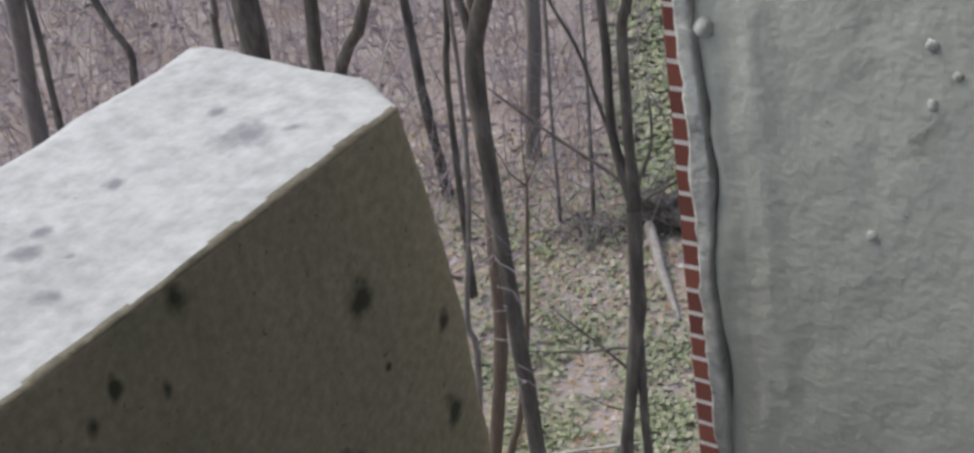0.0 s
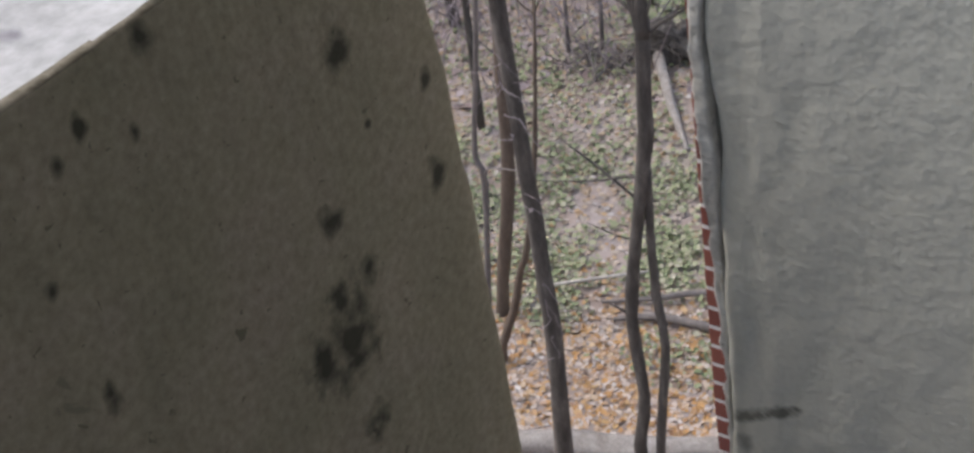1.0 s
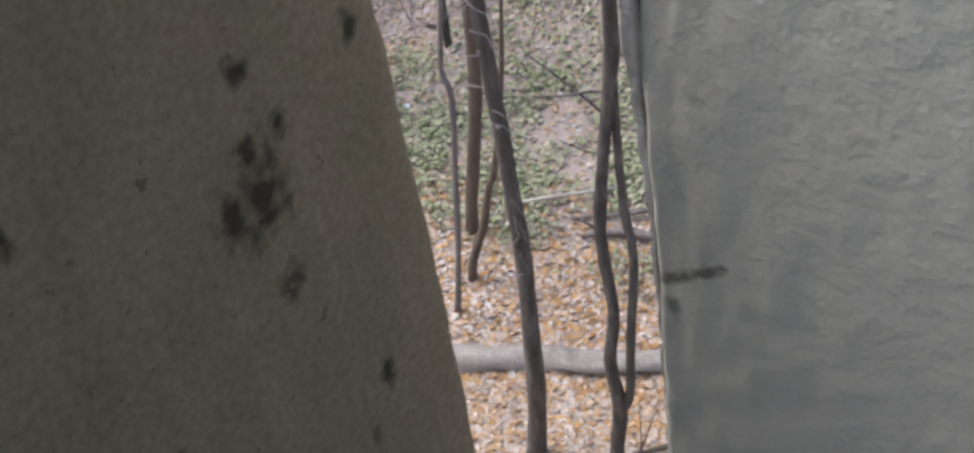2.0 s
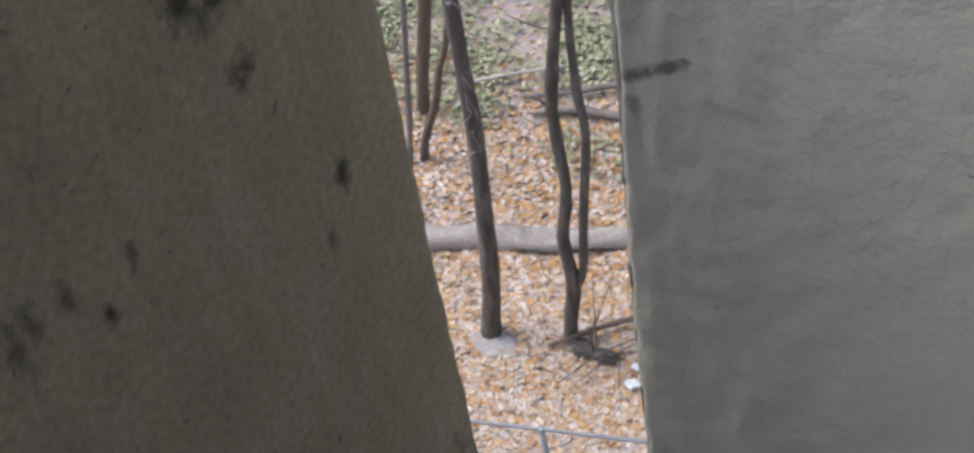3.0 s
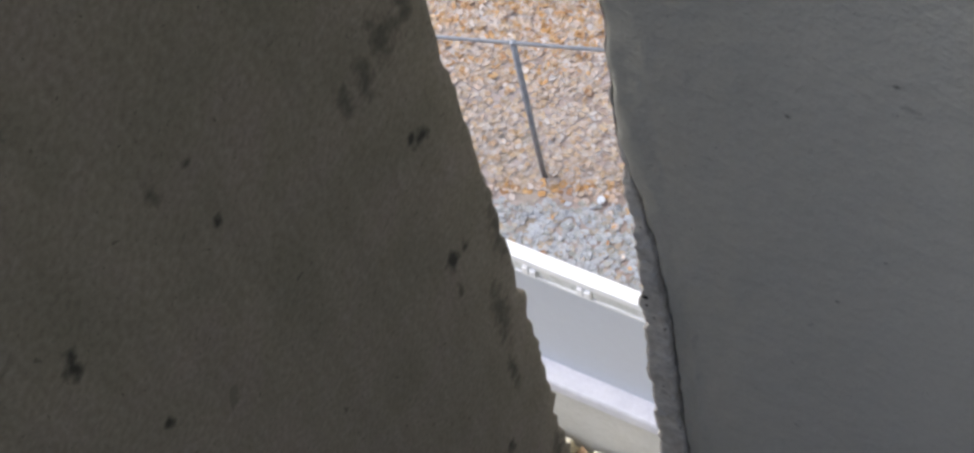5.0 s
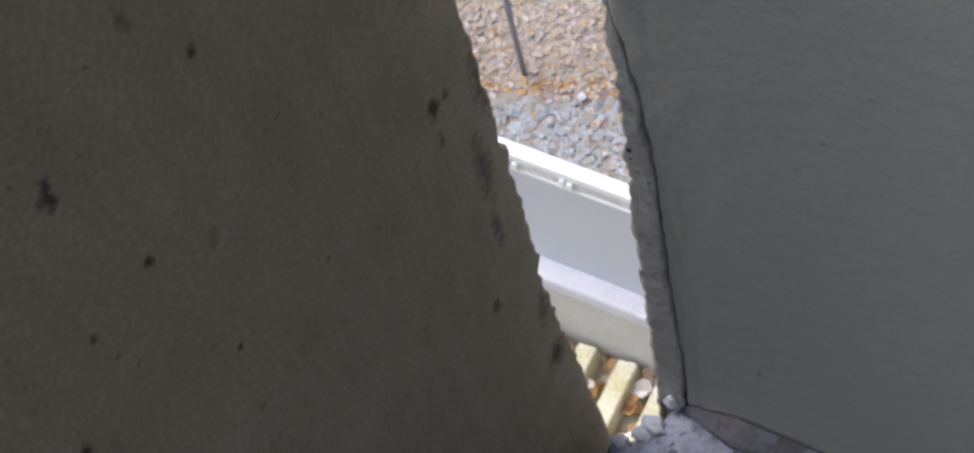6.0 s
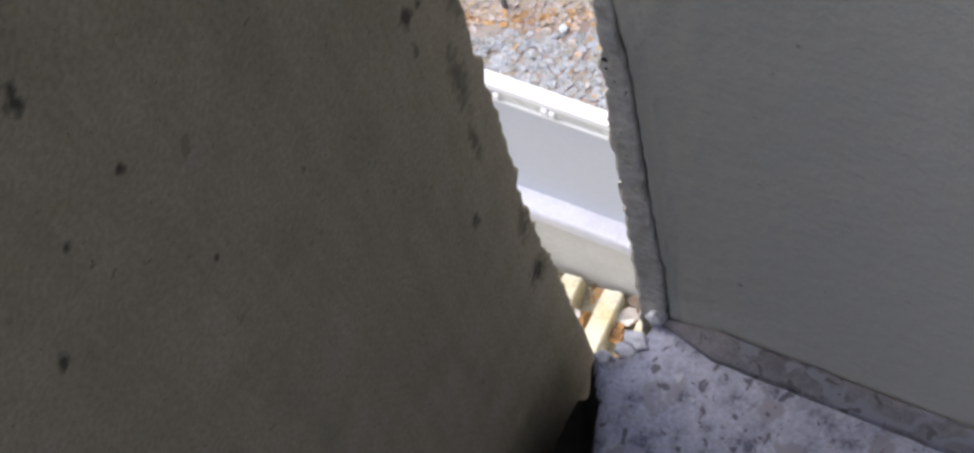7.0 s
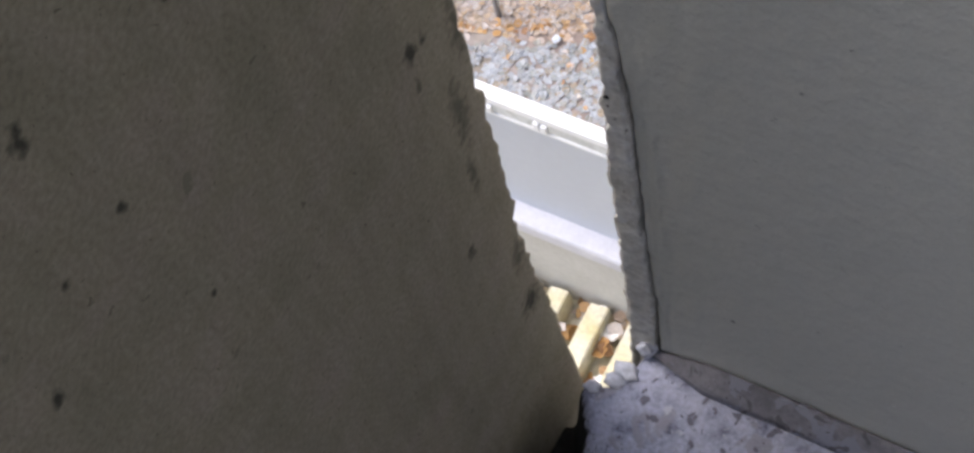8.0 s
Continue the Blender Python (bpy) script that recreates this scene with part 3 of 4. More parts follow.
of_low("coping", block([-2.6, -2.58, 0.03, 0.05], [1.162, 1.165, 1.196, 1.199], [-2.196, -2.193, -2.171, -2.168], 0.003), M_WHITE, "bright white metal coping")
of_low("panel", slab((-2.6, 1.172, -2.77), (0.05, 1.190, -2.20), 0.003), M_PANEL, "flat grey-white panel")
strip = of_low("top_strip", slab((-2.6, 1.166, -2.240), (0.05, 1.173, -2.197), 0.002), M_TRIM, "dull translucent strip under the coping")
of_low("strip_bead", slab((-2.6, 1.163, -2.254), (0.05, 1.172, -2.242), 0.002), M_WHITE)
for x in (-1.54, -1.015, -0.862, -0.52):
    of_low("clip", join([slab((x - 0.018, 1.156, -2.232), (x - 0.002, 1.168, -2.202), 0.002), slab((x + 0.003, 1.156, -2.236), (x + 0.019, 1.168, -2.206), 0.002)]), M_WHITE, "small white clip", strip)


def ledge_shift(p, out):
    p.z += 0.004 * fractal(p, 12, 3) if out.z > 0 else 0
    return p


of_low("ledge", block(steps((-2.6, 0.05, 0.04)), [1.112, 1.119, 1.134, 1.154, 1.183, 1.190], [-2.83, -2.81, -2.775, -2.762], 0.012, ledge_shift), M_LEDGE, "white rounded ledge, weathered")
of_low("plinth", slab((-2.6, 1.120, -3.25), (0.05, 1.184, -2.81), 0.006), M_BEIGE, "beige weathered plinth")

deck = empty_thing("roof_deck", (-1.3, 0.4, -3.22))
tagged(deck, "yellowed ribbed metal roof deck littered with leaves", "roof deck")


def of_deck(name, vf, m, label=""):
    ob = part(name, vf, m, deck, label)
    ob.location = -deck.location
    return ob


of_deck("pan", slab((-2.6, -1.2, -3.22), (0.05, 1.116, -3.20), 0.003), M_DECK)
PITCH = 0.131
for i in range(20):
    x = -0.842 + PITCH * (i - 13)
    prof = [(-0.074, -3.201), (-0.062, -3.128), (-0.056, -3.122), (-0.005, -3.109), (0.0, -3.112), (0.012, -3.201)]
    verts = [(x + a, y, z) for y in (-1.18, 1.10) for a, z in prof]
    faces = [(j, j + 1, 7 + j, 6 + j) for j in range(5)] + [(5, 0, 6, 11), tuple(range(6))[::-1], tuple(range(6, 12))]
    of_deck("rib", (verts, faces), M_DECK)


def leaves(spots, size, tilt, seed):
    """Curled leaves lying at the spots (x, y, z): each two halves folded along the midrib."""
    rnd = random.Random(seed)
    verts, faces = [], []
    for x, y, z in spots:
        s = size * rnd.uniform(0.55, 1.25)
        a = rnd.uniform(0, 2 * math.pi)
        wide, curl = rnd.uniform(0.3, 0.52), rnd.uniform(-0.08, 0.2)
        turn = Euler((rnd.gauss(0, tilt), rnd.gauss(0, tilt), a)).to_matrix()
        o = len(verts)
        for u, v, w in ((-0.5, 0, 0), (-0.12, wide, curl), (0.2, wide * 0.8, curl * 0.9), (0.5, 0, 0.1 * curl), (0.2, -wide * 0.8, curl * 0.9), (-0.12, -wide, curl)):
            q = turn @ Vector((u * s, v * s, w * s))
            verts.append((x + q.x, y + q.y, z + q.z + 0.007))
        faces += [(o, o + 3, o + 2, o + 1), (o, o + 5, o + 4, o + 3)]
    return verts, faces


rnd = random.Random(11)
spots = []
for i in range(12):
    x = -0.842 + PITCH * (i - 8) + 0.035
    for _ in range(60):
        spots.append((x + rnd.gauss(0, 0.014), rnd.uniform(0.3, 1.11), -3.195 + rnd.uniform(0, 0.05)))
tagged(part("roof_leaves", leaves(spots, 0.055, 0.5, 3), M_LEAF_ORANGE), "brown and orange leaves caught between the ribs", "leaves", kind="stuff")


def scrap(center, s, seed):
    rn = random.Random(seed)
    n, verts = 9, []
    for layer in (0, 0.0015):
        for j in range(n):
            a = 2 * math.pi * j / n
            r = s * rn.uniform(0.5, 1.1)
            verts.append(Vector(center) + Vector((math.cos(a) * r, math.sin(a) * r, layer + rn.uniform(0, s * 0.35))))
        verts.append(Vector(center) + Vector((0, 0, layer + s * 0.25)))
    faces = [(j, (j + 1) % n, n) for j in range(n)] + [(10 + (j + 1) % n, 10 + j, 19) for j in range(n)] + [(j, 10 + j, 10 + (j + 1) % n, (j + 1) % n) for j in range(n)]
    return verts, faces


for i, (x, y, s) in enumerate(((-0.688, 1.045, 0.034), (-0.742, 1.095, 0.028), (-0.66, 0.90, 0.022))):
    tagged(part("paper_scrap", scrap((x, y, -3.165), s, i + 5), M_SHEET), "crumpled white paper scrap lying on leaves", "paper scrap", group="paper scraps on the roof deck")


# ---- fence ----
fence = empty_thing("fence", (-2.8, 3.53, GZ))
tagged(fence, "grey galvanised steel wire fence with top rail", "fence")
FD = Vector((0.863, 0.252, 0)).normalized()
F0 = Vector((-2.80, 3.528, 0))
RAIL = -5.035


def of_fence(name, vf, m):
    ob = part(name, vf, m, fence, smooth=True)
    ob.location = -fence.location
    return ob


a, b = F0 - FD * 7.2, F0 + FD * 1.6
of_fence("top_rail", tube([(a.x, a.y, RAIL), (b.x, b.y, RAIL)], [0.011, 0.011], 10), M_WIRE)
for i in range(-3, 1):
    q = F0 + FD * 2.4 * i
    post = of_fence("post", tube([(q.x, q.y, GZ - 0.1), (q.x, q.y, RAIL)], [0.017, 0.017], 10), M_METAL)
    part("post_cap", blob((q.x, q.y, RAIL), (0.020, 0.020, 0.018), 0, 2, 0), M_METAL, post, smooth=True)
wires = []
for i in range(60):
    for sgn in (-1, 1):
        s0 = -3.0 + i * 0.09
        p0, p1 = F0 + FD * s0, F0 + FD * (s0 + sgn * 1.2)
        wires.append(tube([(p0.x, p0.y, GZ + 0.03), (p1.x, p1.y, RAIL - 0.01)], [0.0013, 0.0013], 3, close=False))
tagged(of_fence("wire_mesh", join(wires), M_WIRE), kind="stuff")


# ---- trees ----
def twigs(seed, root, direction, length, radius, depth, out, spread=0.6, n=4):
    rn = random.Random(seed)
    p, d = Vector(root), Vector(direction).normalized()
    pts, rad = [p.copy()], [radius]
    for i in range(4):
        d = (d + Vector((rn.gauss(0, 0.14), rn.gauss(0, 0.14), rn.gauss(0.03, 0.1)))).normalized()
        p = p + d * length / 4
        pts.append(p.copy())
        rad.append(radius * (1 - 0.19 * (i + 1)))
    out.append(tube(pts, rad, 5 if radius > 0.012 else 3, close=False))
    if depth:
        for j in range(n):
            k = rn.randint(1, 4)
            e = (d + Vector((rn.gauss(0, spread), rn.gauss(0, spread), rn.gauss(0.1, spread * 0.6)))).normalized()
            twigs(seed * 7 + j + 1, pts[k], e, length * rn.uniform(0.45, 0.7), rad[k] * 0.55, depth - 1, out, spread, n)


def tree(label, m, stems, limbs=(), crown=None, group="", seed=1):
    """stems and limbs: (points, radii); crown: points from which bare twigs rise."""
    base = Vector(stems[0][0][0])
    t = empty_thing("tree", base)
    tagged(t, label, "tree", group)
    trunk = None
    for i, (pts, rad) in enumerate(stems):
        ob = part("trunk" if i == 0 else "stem", tube(pts, rad, 12, 0.25), m, t, smooth=True)
        ob.location = -base
        trunk = trunk or ob
    for pts, rad in limbs:
        part("limb", tube(pts, rad, 6, 0.2), m, trunk, smooth=True)
    if crown:
        out = []
        for i, (p, length, r) in enumerate(crown):
            for j in range(3):
                a = 2.1 * j + i
                twigs(seed * 31 + i * 5 + j, p, (0.5 * math.cos(a), 0.5 * math.sin(a), 0.9), length, r, 2, out)
        ob = part("crown", join(out), m, t, "bare twigs")
        ob.location = -base
    return t


Y1 = 4.852
oak = tree("dark slender tree trunk leaning over fallen leaves", M_BARK,
     [([(-4.122, Y1 - 0.01, GZ - 0.1), (-4.092, Y1, GZ + 0.12), (-3.998, Y1, -5.56), (-3.914, Y1, -4.5), (-3.904, Y1, -3.93), (-3.897, Y1, -3.0), (-3.892, Y1, -2.27), (-3.873, Y1, -1.74), (-3.792, Y1, -1.475), (-3.712, Y1, -1.2), (-3.592, Y1 + 0.1, 0.2), (-3.492, Y1 + 0.2, 2.0)],
       [0.085, 0.066, 0.058, 0.050, 0.046, 0.043, 0.044, 0.048, 0.043, 0.040, 0.032, 0.02])],
     [([(-3.852, Y1, -1.62), (-3.892, Y1, -1.42), (-3.982, Y1 + 0.05, -1.15), (-4.092, Y1 + 0.1, -0.4)], [0.026, 0.023, 0.02, 0.012])],
     [((-3.492, Y1 + 0.2, 1.9), 1.2, 0.016), ((-4.092, Y1 + 0.1, -0.42), 0.9, 0.010)], seed=2)
vine = []
rn = random.Random(77)
for i in range(16):
    z = rn.uniform(-4.6, -2.2)
    x = -3.9 - 0.02 * (z + 3)
    p = Vector((x + rn.uniform(-0.02, 0.02), Y1 - 0.06, z))
    pts = [p]
    for k in range(4):
        p = p + Vector((rn.uniform(-0.02, 0.09) * (1 if i % 2 else -1), rn.uniform(-0.02, 0.01), rn.uniform(-0.10, 0.02)))
        pts.append(p)
    vine.append(tube(pts, [0.0025, 0.0022, 0.002, 0.0018, 0.001], 4, close=False))
ob = part("vine", join(vine), M_TWIG, oak, "pale withered vine strands")
ob.location = -oak.location
tagged(ob, kind="stuff")
Y2 = 5.054
tree("dark twin-stemmed young tree with bare side branches", M_BARK,
     [([(-3.64, Y2, GZ - 0.1), (-3.62, Y2, -6.2), (-3.545, Y2, -5.78), (-3.57, Y2, -5.4), (-3.492, Y2, -4.943), (-3.505, Y2, -4.36), (-3.40, Y2, -3.71), (-3.29, Y2, -3.16), (-3.262, Y2, -2.9), (-3.225, Y2, -2.45)],
       [0.055, 0.044, 0.046, 0.038, 0.036, 0.036, 0.034, 0.039, 0.040, 0.038]),
      ([(-3.53, Y2 + 0.01, -5.80), (-3.475, Y2 + 0.02, -5.65), (-3.43, Y2 + 0.04, -5.2), (-3.345, Y2 + 0.05, -4.56), (-3.363, Y2 + 0.05, -4.167), (-3.345, Y2 + 0.04, -3.75), (-3.30, Y2 + 0.02, -3.3)],
       [0.03, 0.030, 0.028, 0.026, 0.025, 0.024, 0.02]),
      ([(-3.225, Y2, -2.48), (-3.285, Y2, -2.2), (-3.295, Y2, -2.03), (-3.272, Y2, -1.71), (-3.267, Y2, -1.41), (-3.25, Y2, -0.6), (-3.3, Y2, 0.6)], [0.036, 0.026, 0.024, 0.022, 0.021, 0.017, 0.008]),
      ([(-3.225, Y2, -2.5), (-3.213, Y2, -2.25), (-3.205, Y2, -2.02), (-3.172, Y2, -1.55), (-3.123, Y2, -1.39), (-3.05, Y2, -0.7), (-3.0, Y2, 0.8)], [0.04, 0.028, 0.026, 0.025, 0.024, 0.018, 0.008])],
     [([(-3.27, Y2, -2.26), (-3.36, Y2, -1.93), (-3.433, Y2, -1.67), (-3.551, Y2, -1.44), (-3.75, Y2 + 0.1, -1.0)], [0.012, 0.010, 0.009, 0.008, 0.005]),
      ([(-3.23, Y2, -2.42), (-3.318, Y2, -2.34), (-3.51, Y2, -2.24), (-3.694, Y2 - 0.02, -2.12), (-3.933, Y2 - 0.05, -1.94)], [0.011, 0.010, 0.009, 0.008, 0.005]),
      ([(-3.2, Y2, -2.42), (-3.179, Y2, -2.343), (-3.09, Y2, -2.128), (-3.075, Y2, -1.886)], [0.010, 0.009, 0.008, 0.005]),
      ([(-3.21, Y2, -2.50), (-3.12, Y2, -2.41), (-2.996, Y2, -2.32), (-2.8, Y2 + 0.05, -2.1)], [0.010, 0.009, 0.007, 0.004]),
      ([(-3.33, Y2, -3.36), (-3.42, Y2 - 0.02, -3.36), (-3.6, Y2 - 0.04, -3.42), (-3.993, Y2 - 0.1, -3.485)], [0.009, 0.008, 0.006, 0.003]),
      ([(-3.36, Y2, -3.54), (-3.378, Y2 - 0.01, -3.489), (-3.55, Y2 - 0.03, -3.34), (-3.734, Y2 - 0.06, -3.196)], [0.010, 0.009, 0.007, 0.004]),
      ([(-3.50, Y2, -4.35), (-3.55, Y2 - 0.02, -4.30), (-3.62, Y2 - 0.03, -4.27)], [0.011, 0.009, 0.004]),
      ([(-3.40, Y2, -3.78), (-3.50, Y2 - 0.05, -3.74), (-3.64, Y2 - 0.1, -3.66)], [0.006, 0.005, 0.002])],
     [((-3.3, Y2, 0.55), 0.9, 0.007), ((-3.0, Y2, 0.75), 0.9, 0.007)], seed=3)
tree("thin crooked grey sapling among leaf litter", M_GREYBARK,
     [([(-5.36, 5.768, GZ - 0.05), (-5.22, 5.768, -5.7), (-5.128, 5.768, -5.185), (-4.985, 5.768, -4.324), (-5.02, 5.768, -4.15), (-4.988, 5.768, -3.945), (-4.817, 5.768, -3.124), (-4.72, 5.768, -2.3), (-4.7, 5.8, -0.8)], [0.026, 0.023, 0.022, 0.021, 0.018, 0.017, 0.016, 0.013, 0.006])],
     [([(-4.985, 5.768, -4.33), (-4.93, 5.75, -4.2), (-4.80, 5.73, -4.14), (-4.5, 5.7, -4.08)], [0.009, 0.008, 0.006, 0.003])], [((-4.7, 5.8, -0.85), 0.7, 0.006)], seed=4)
tree("straight brown-barked young tree by the ivy", M_BROWN,
     [([(-5.75, 6.559, GZ - 0.05), (-5.69, 6.559, -6.0), (-5.445, 6.559, -4.936), (-5.352, 6.559, -4.144), (-5.25, 6.559, -3.2), (-5.15, 6.6, -1.5), (-5.1, 6.6, 0.5)], [0.058, 0.048, 0.046, 0.044, 0.04, 0.03, 0.012])], (), [((-5.1, 6.6, 0.45), 0.9, 0.01)], seed=5)
tree("thin reddish sapling leaning across leaf litter", M_BROWN,
     [([(-5.46, 6.115, GZ - 0.05), (-5.40, 6.115, -6.1), (-5.25, 6.115, -5.75), (-5.122, 6.115, -5.342), (-5.03, 6.115, -5.12), (-4.85, 6.15, -4.3), (-4.7, 6.2, -3.2)], [0.04, 0.033, 0.03, 0.026, 0.024, 0.018, 0.008])], (), [((-4.72, 6.2, -3.3), 0.7, 0.008)], seed=6)
WOODS = "bare trees of the wood"
for lab, mat_, pts, r, top in (
        ("slender dark curved tree among brush", M_BARK, [(-8.66, 10.05, GZ - 0.1), (-8.683, 10.05, -5.94), (-8.728, 10.05, -5.32), (-8.739, 10.05, -4.72), (-8.742, 10.05, -4.14)], 0.055, 3.0),
        ("thick grey distant tree trunk among brush", M_GREYBARK, [(-8.25, 10.995, GZ - 0.1), (-8.20, 10.995, -6.0), (-8.05, 10.995, -5.2), (-7.949, 10.995, -4.45)], 0.085, 4.0),
        ("big dark tree trunk at the wood's edge", M_BARK, [(-8.45, 7.5, GZ - 0.1), (-8.35, 7.5, -5.6), (-8.17, 7.5, -4.2), (-8.136, 7.5, -3.5), (-8.117, 7.5, -2.99)], 0.135, 3.5),
        ("slim dark tree trunk in brush", M_BARK, [(-7.72, 7.5, GZ - 0.1), (-7.64, 7.5, -5.2), (-7.511, 7.5, -3.46), (-7.428, 7.5, -2.91)], 0.062, 3.0),
        ("leaning dark tree stem in brush", M_BARK, [(-7.78, 7.45, GZ - 0.1), (-7.6, 7.45, -4.6), (-7.26, 7.5, -3.45), (-6.875, 7.5, -2.85)], 0.055, 2.0),
        ("grey mossy tree trunk far back", M_GREYBARK, [(-11.5, 7.5, GZ - 0.1), (-11.35, 7.5, -5.2), (-11.262, 7.5, -4.47), (-11.002, 7.5, -3.32)], 0.10, 3.0),
        ("thin dark crooked stem far back", M_BARK, [(-11.05, 7.6, GZ - 0.1), (-10.95, 7.5, -4.8), (-10.892, 7.5, -4.22), (-10.78, 7.5, -3.3)], 0.04, 2.0),
        ("thin curved dark stem far back", M_BARK, [(-9.72, 7.5, GZ - 0.1), (-9.70, 7.5, -4.6), (-9.698, 7.5, -3.92), (-9.639, 7.5, -3.62), (-9.896, 7.5, -3.19)], 0.04, 1.0),
        ("thin grey stem among brush", M_GREYBARK, [(-8.75, 7.6, GZ - 0.1), (-8.53, 7.5, -3.39), (-8.463, 7.5, -3.03)], 0.035, 1.5),
        ("thin dark stem behind the leaning tree", M_BARK, [(-7.35, 8.6, GZ - 0.1), (-7.2, 8.6, -4.2), (-7.05, 8.6, -3.4)], 0.03, 1.0),
        ("thin upright grey sapling in the ivy", M_GREYBARK, [(-7.3, 10.0, GZ - 0.1), (-7.2, 10.0, -5.0), (-7.1, 10.0, -4.0)], 0.018, -1.0),
        ("thin upright sapling beside the brush pile", M_GREYBARK, [(-7.05, 10.2, GZ - 0.1), (-6.92, 10.2, -5.0), (-6.85, 10.2, -3.9)], 0.018, -1.0)):
    d = (Vector(pts[-1]) - Vector(pts[-2])).normalized()
    e = Vector(pts[-1]) + Vector((d.x * 0.5, d.y * 0.5, 1)).normalized() * (top - pts[-1][2])
    mid = (Vector(pts[-1]) * 0.6 + e * 0.4) + d * 0.2
    full = [Vector(p) for p in pts] + [mid, e]
    rad = [r * 1.2] + [r * (1 - 0.25 * i / len(pts)) for i in range(1, len(pts))] + [r * 0.6, r * 0.25]
    limbs = []
    rn = random.Random(len(lab) + round(r * 1000))
    for j in range(3):
        s = full[-3] + (full[-2] - full[-3]) * rn.uniform(0.1, 0.9)
        q = s + Vector((rn.uniform(-0.7, 0.7), rn.uniform(-0.7, 0.7), rn.uniform(0.5, 1.0)))
        limbs.append(([s, (s + q) / 2 + Vector((0, 0, -0.08)), q], [r * 0.3, r * 0.2, r * 0.08]))
    tree(lab, mat_, [(full, rad)], limbs, [(e, 0.9, r * 0.25)], WOODS, seed=len(lab) + round(r * 1000))

# pale dead cane leaning near the wood
tagged(part("dead_cane", tube([(-7.3, 7.5, GZ), (-7.05, 7.5, -4.2), (-6.92, 7.5, -3.55), (-6.66, 7.5, -3.03)], [0.016, 0.014, 0.013, 0.008], 6), M_PALEWOOD, smooth=True), "pale bleached dead cane leaning in brush", "cane")


# ---- fallen wood and litter ----
def log(name, label, pts, radii, m, category="log"):
    t = tube(pts, radii, 14, 0.5)
    return tagged(part(name, t, m, smooth=True), label, category)


log("log", "long bleached fallen log on orange leaves", [(-6.3, 4.86, GZ + 0.03), (-5.4, 5.20, GZ + 0.05), (-4.95, 5.37, GZ + 0.045), (-4.55, 5.57, GZ + 0.035), (-4.2, 5.67, GZ + 0.03), (-3.66, 5.93, GZ + 0.025), (-2.6, 6.4, GZ + 0.03)], [0.095, 0.105, 0.108, 0.10, 0.09, 0.082, 0.06], M_DEADWOOD)
log("fallen_trunk", "pale barkless fallen trunk beside its root ball", [(-6.34, 10.05, GZ + 0.14), (-6.12, 9.76, GZ + 0.12), (-5.85, 9.42, GZ + 0.07), (-5.66, 9.2, GZ + 0.05), (-5.45, 8.95, GZ + 0.02)], [0.05, 0.047, 0.04, 0.034, 0.02], M_DEADWOOD, "fallen trunk")
log("branch", "fallen grey branch on leaf litter", [(-5.1, 6.95, GZ + 0.03), (-4.71, 7.12, GZ + 0.06), (-4.44, 7.30, GZ + 0.06), (-3.6, 7.7, GZ + 0.03)], [0.012, 0.02, 0.024, 0.026], M_GREYBARK, "branch")
log("branch", "fallen grey limb on leaf litter", [(-4.9, 6.8, GZ + 0.04), (-4.628, 6.93, GZ + 0.06), (-4.207, 6.99, GZ + 0.06), (-3.4, 7.15, GZ + 0.03)], [0.018, 0.03, 0.034, 0.034], M_GREYBARK, "branch")
log("branch", "thin dark branch lying by a root clump", [(-3.70, 4.88, GZ + 0.03), (-3.5, 5.08, GZ + 0.06), (-3.29, 5.30, GZ + 0.05), (-3.0, 5.55, GZ + 0.04)], [0.012, 0.018, 0.018, 0.014], M_BROWN, "branch")
log("branch", "thin pale stick across the ivy", [(-5.6, 6.9, GZ + 0.05), (-5.2, 7.15, GZ + 0.08), (-4.9, 7.4, GZ + 0.05)], [0.012, 0.014, 0.010], M_PALEWOOD, "branch")


def tangle(center, size, count, seed, r):
    rn, out = random.Random(seed), []
    for _ in range(count):
        p = Vector([center[a] + rn.gauss(0, size[a] * 0.45) for a in range(3)])
        p.z = max(p.z, GZ + 0.01)
        d = Vector((rn.gauss(0, 1), rn.gauss(0, 1), rn.gauss(0, 0.35))).normalized() * rn.uniform(0.15, 0.45)
        out.append(tube([p - d, p + Vector((0, 0, rn.uniform(-0.03, 0.06))), p + d], [r * 0.4, r, r * 0.4], 4, close=False))
    return join(out)


tagged(part("root_clump", join([tangle((-3.40, 4.97, GZ + 0.02), (0.20, 0.10, 0.02), 12, 5, 0.007), blob((-3.40, 4.96, GZ - 0.02), (0.20, 0.08, 0.06), 3.0, 3, 0.6)]), M_BARK), "dark clump of roots and twigs on leaves", "root clump", kind="stuff")
tagged(part("brush_pile", tangle((-6.85, 9.92, GZ + 0.04), (0.45, 0.25, 0.06), 50, 6, 0.009), M_GREYBARK), "dark tangled heap of dead branches", "brush pile", kind="stuff")
tagged(part("root_ball", join([blob((-6.32, 10.27, GZ + 0.14), (0.28, 0.2, 0.26), 8.0, 3, 0.6), tangle((-6.32, 10.25, GZ + 0.18), (0.3, 0.2, 0.16), 45, 9, 0.010)]), M_BARK), "dark earthy root ball of a fallen tree", "root ball", kind="stuff")
tagged(part("stone", blob((-4.02, 4.76, GZ), (0.18, 0.11, 0.03), 3.5, 3, 0.5), M_STONE, smooth=True), "flat grey stone at a tree's foot", "stone")
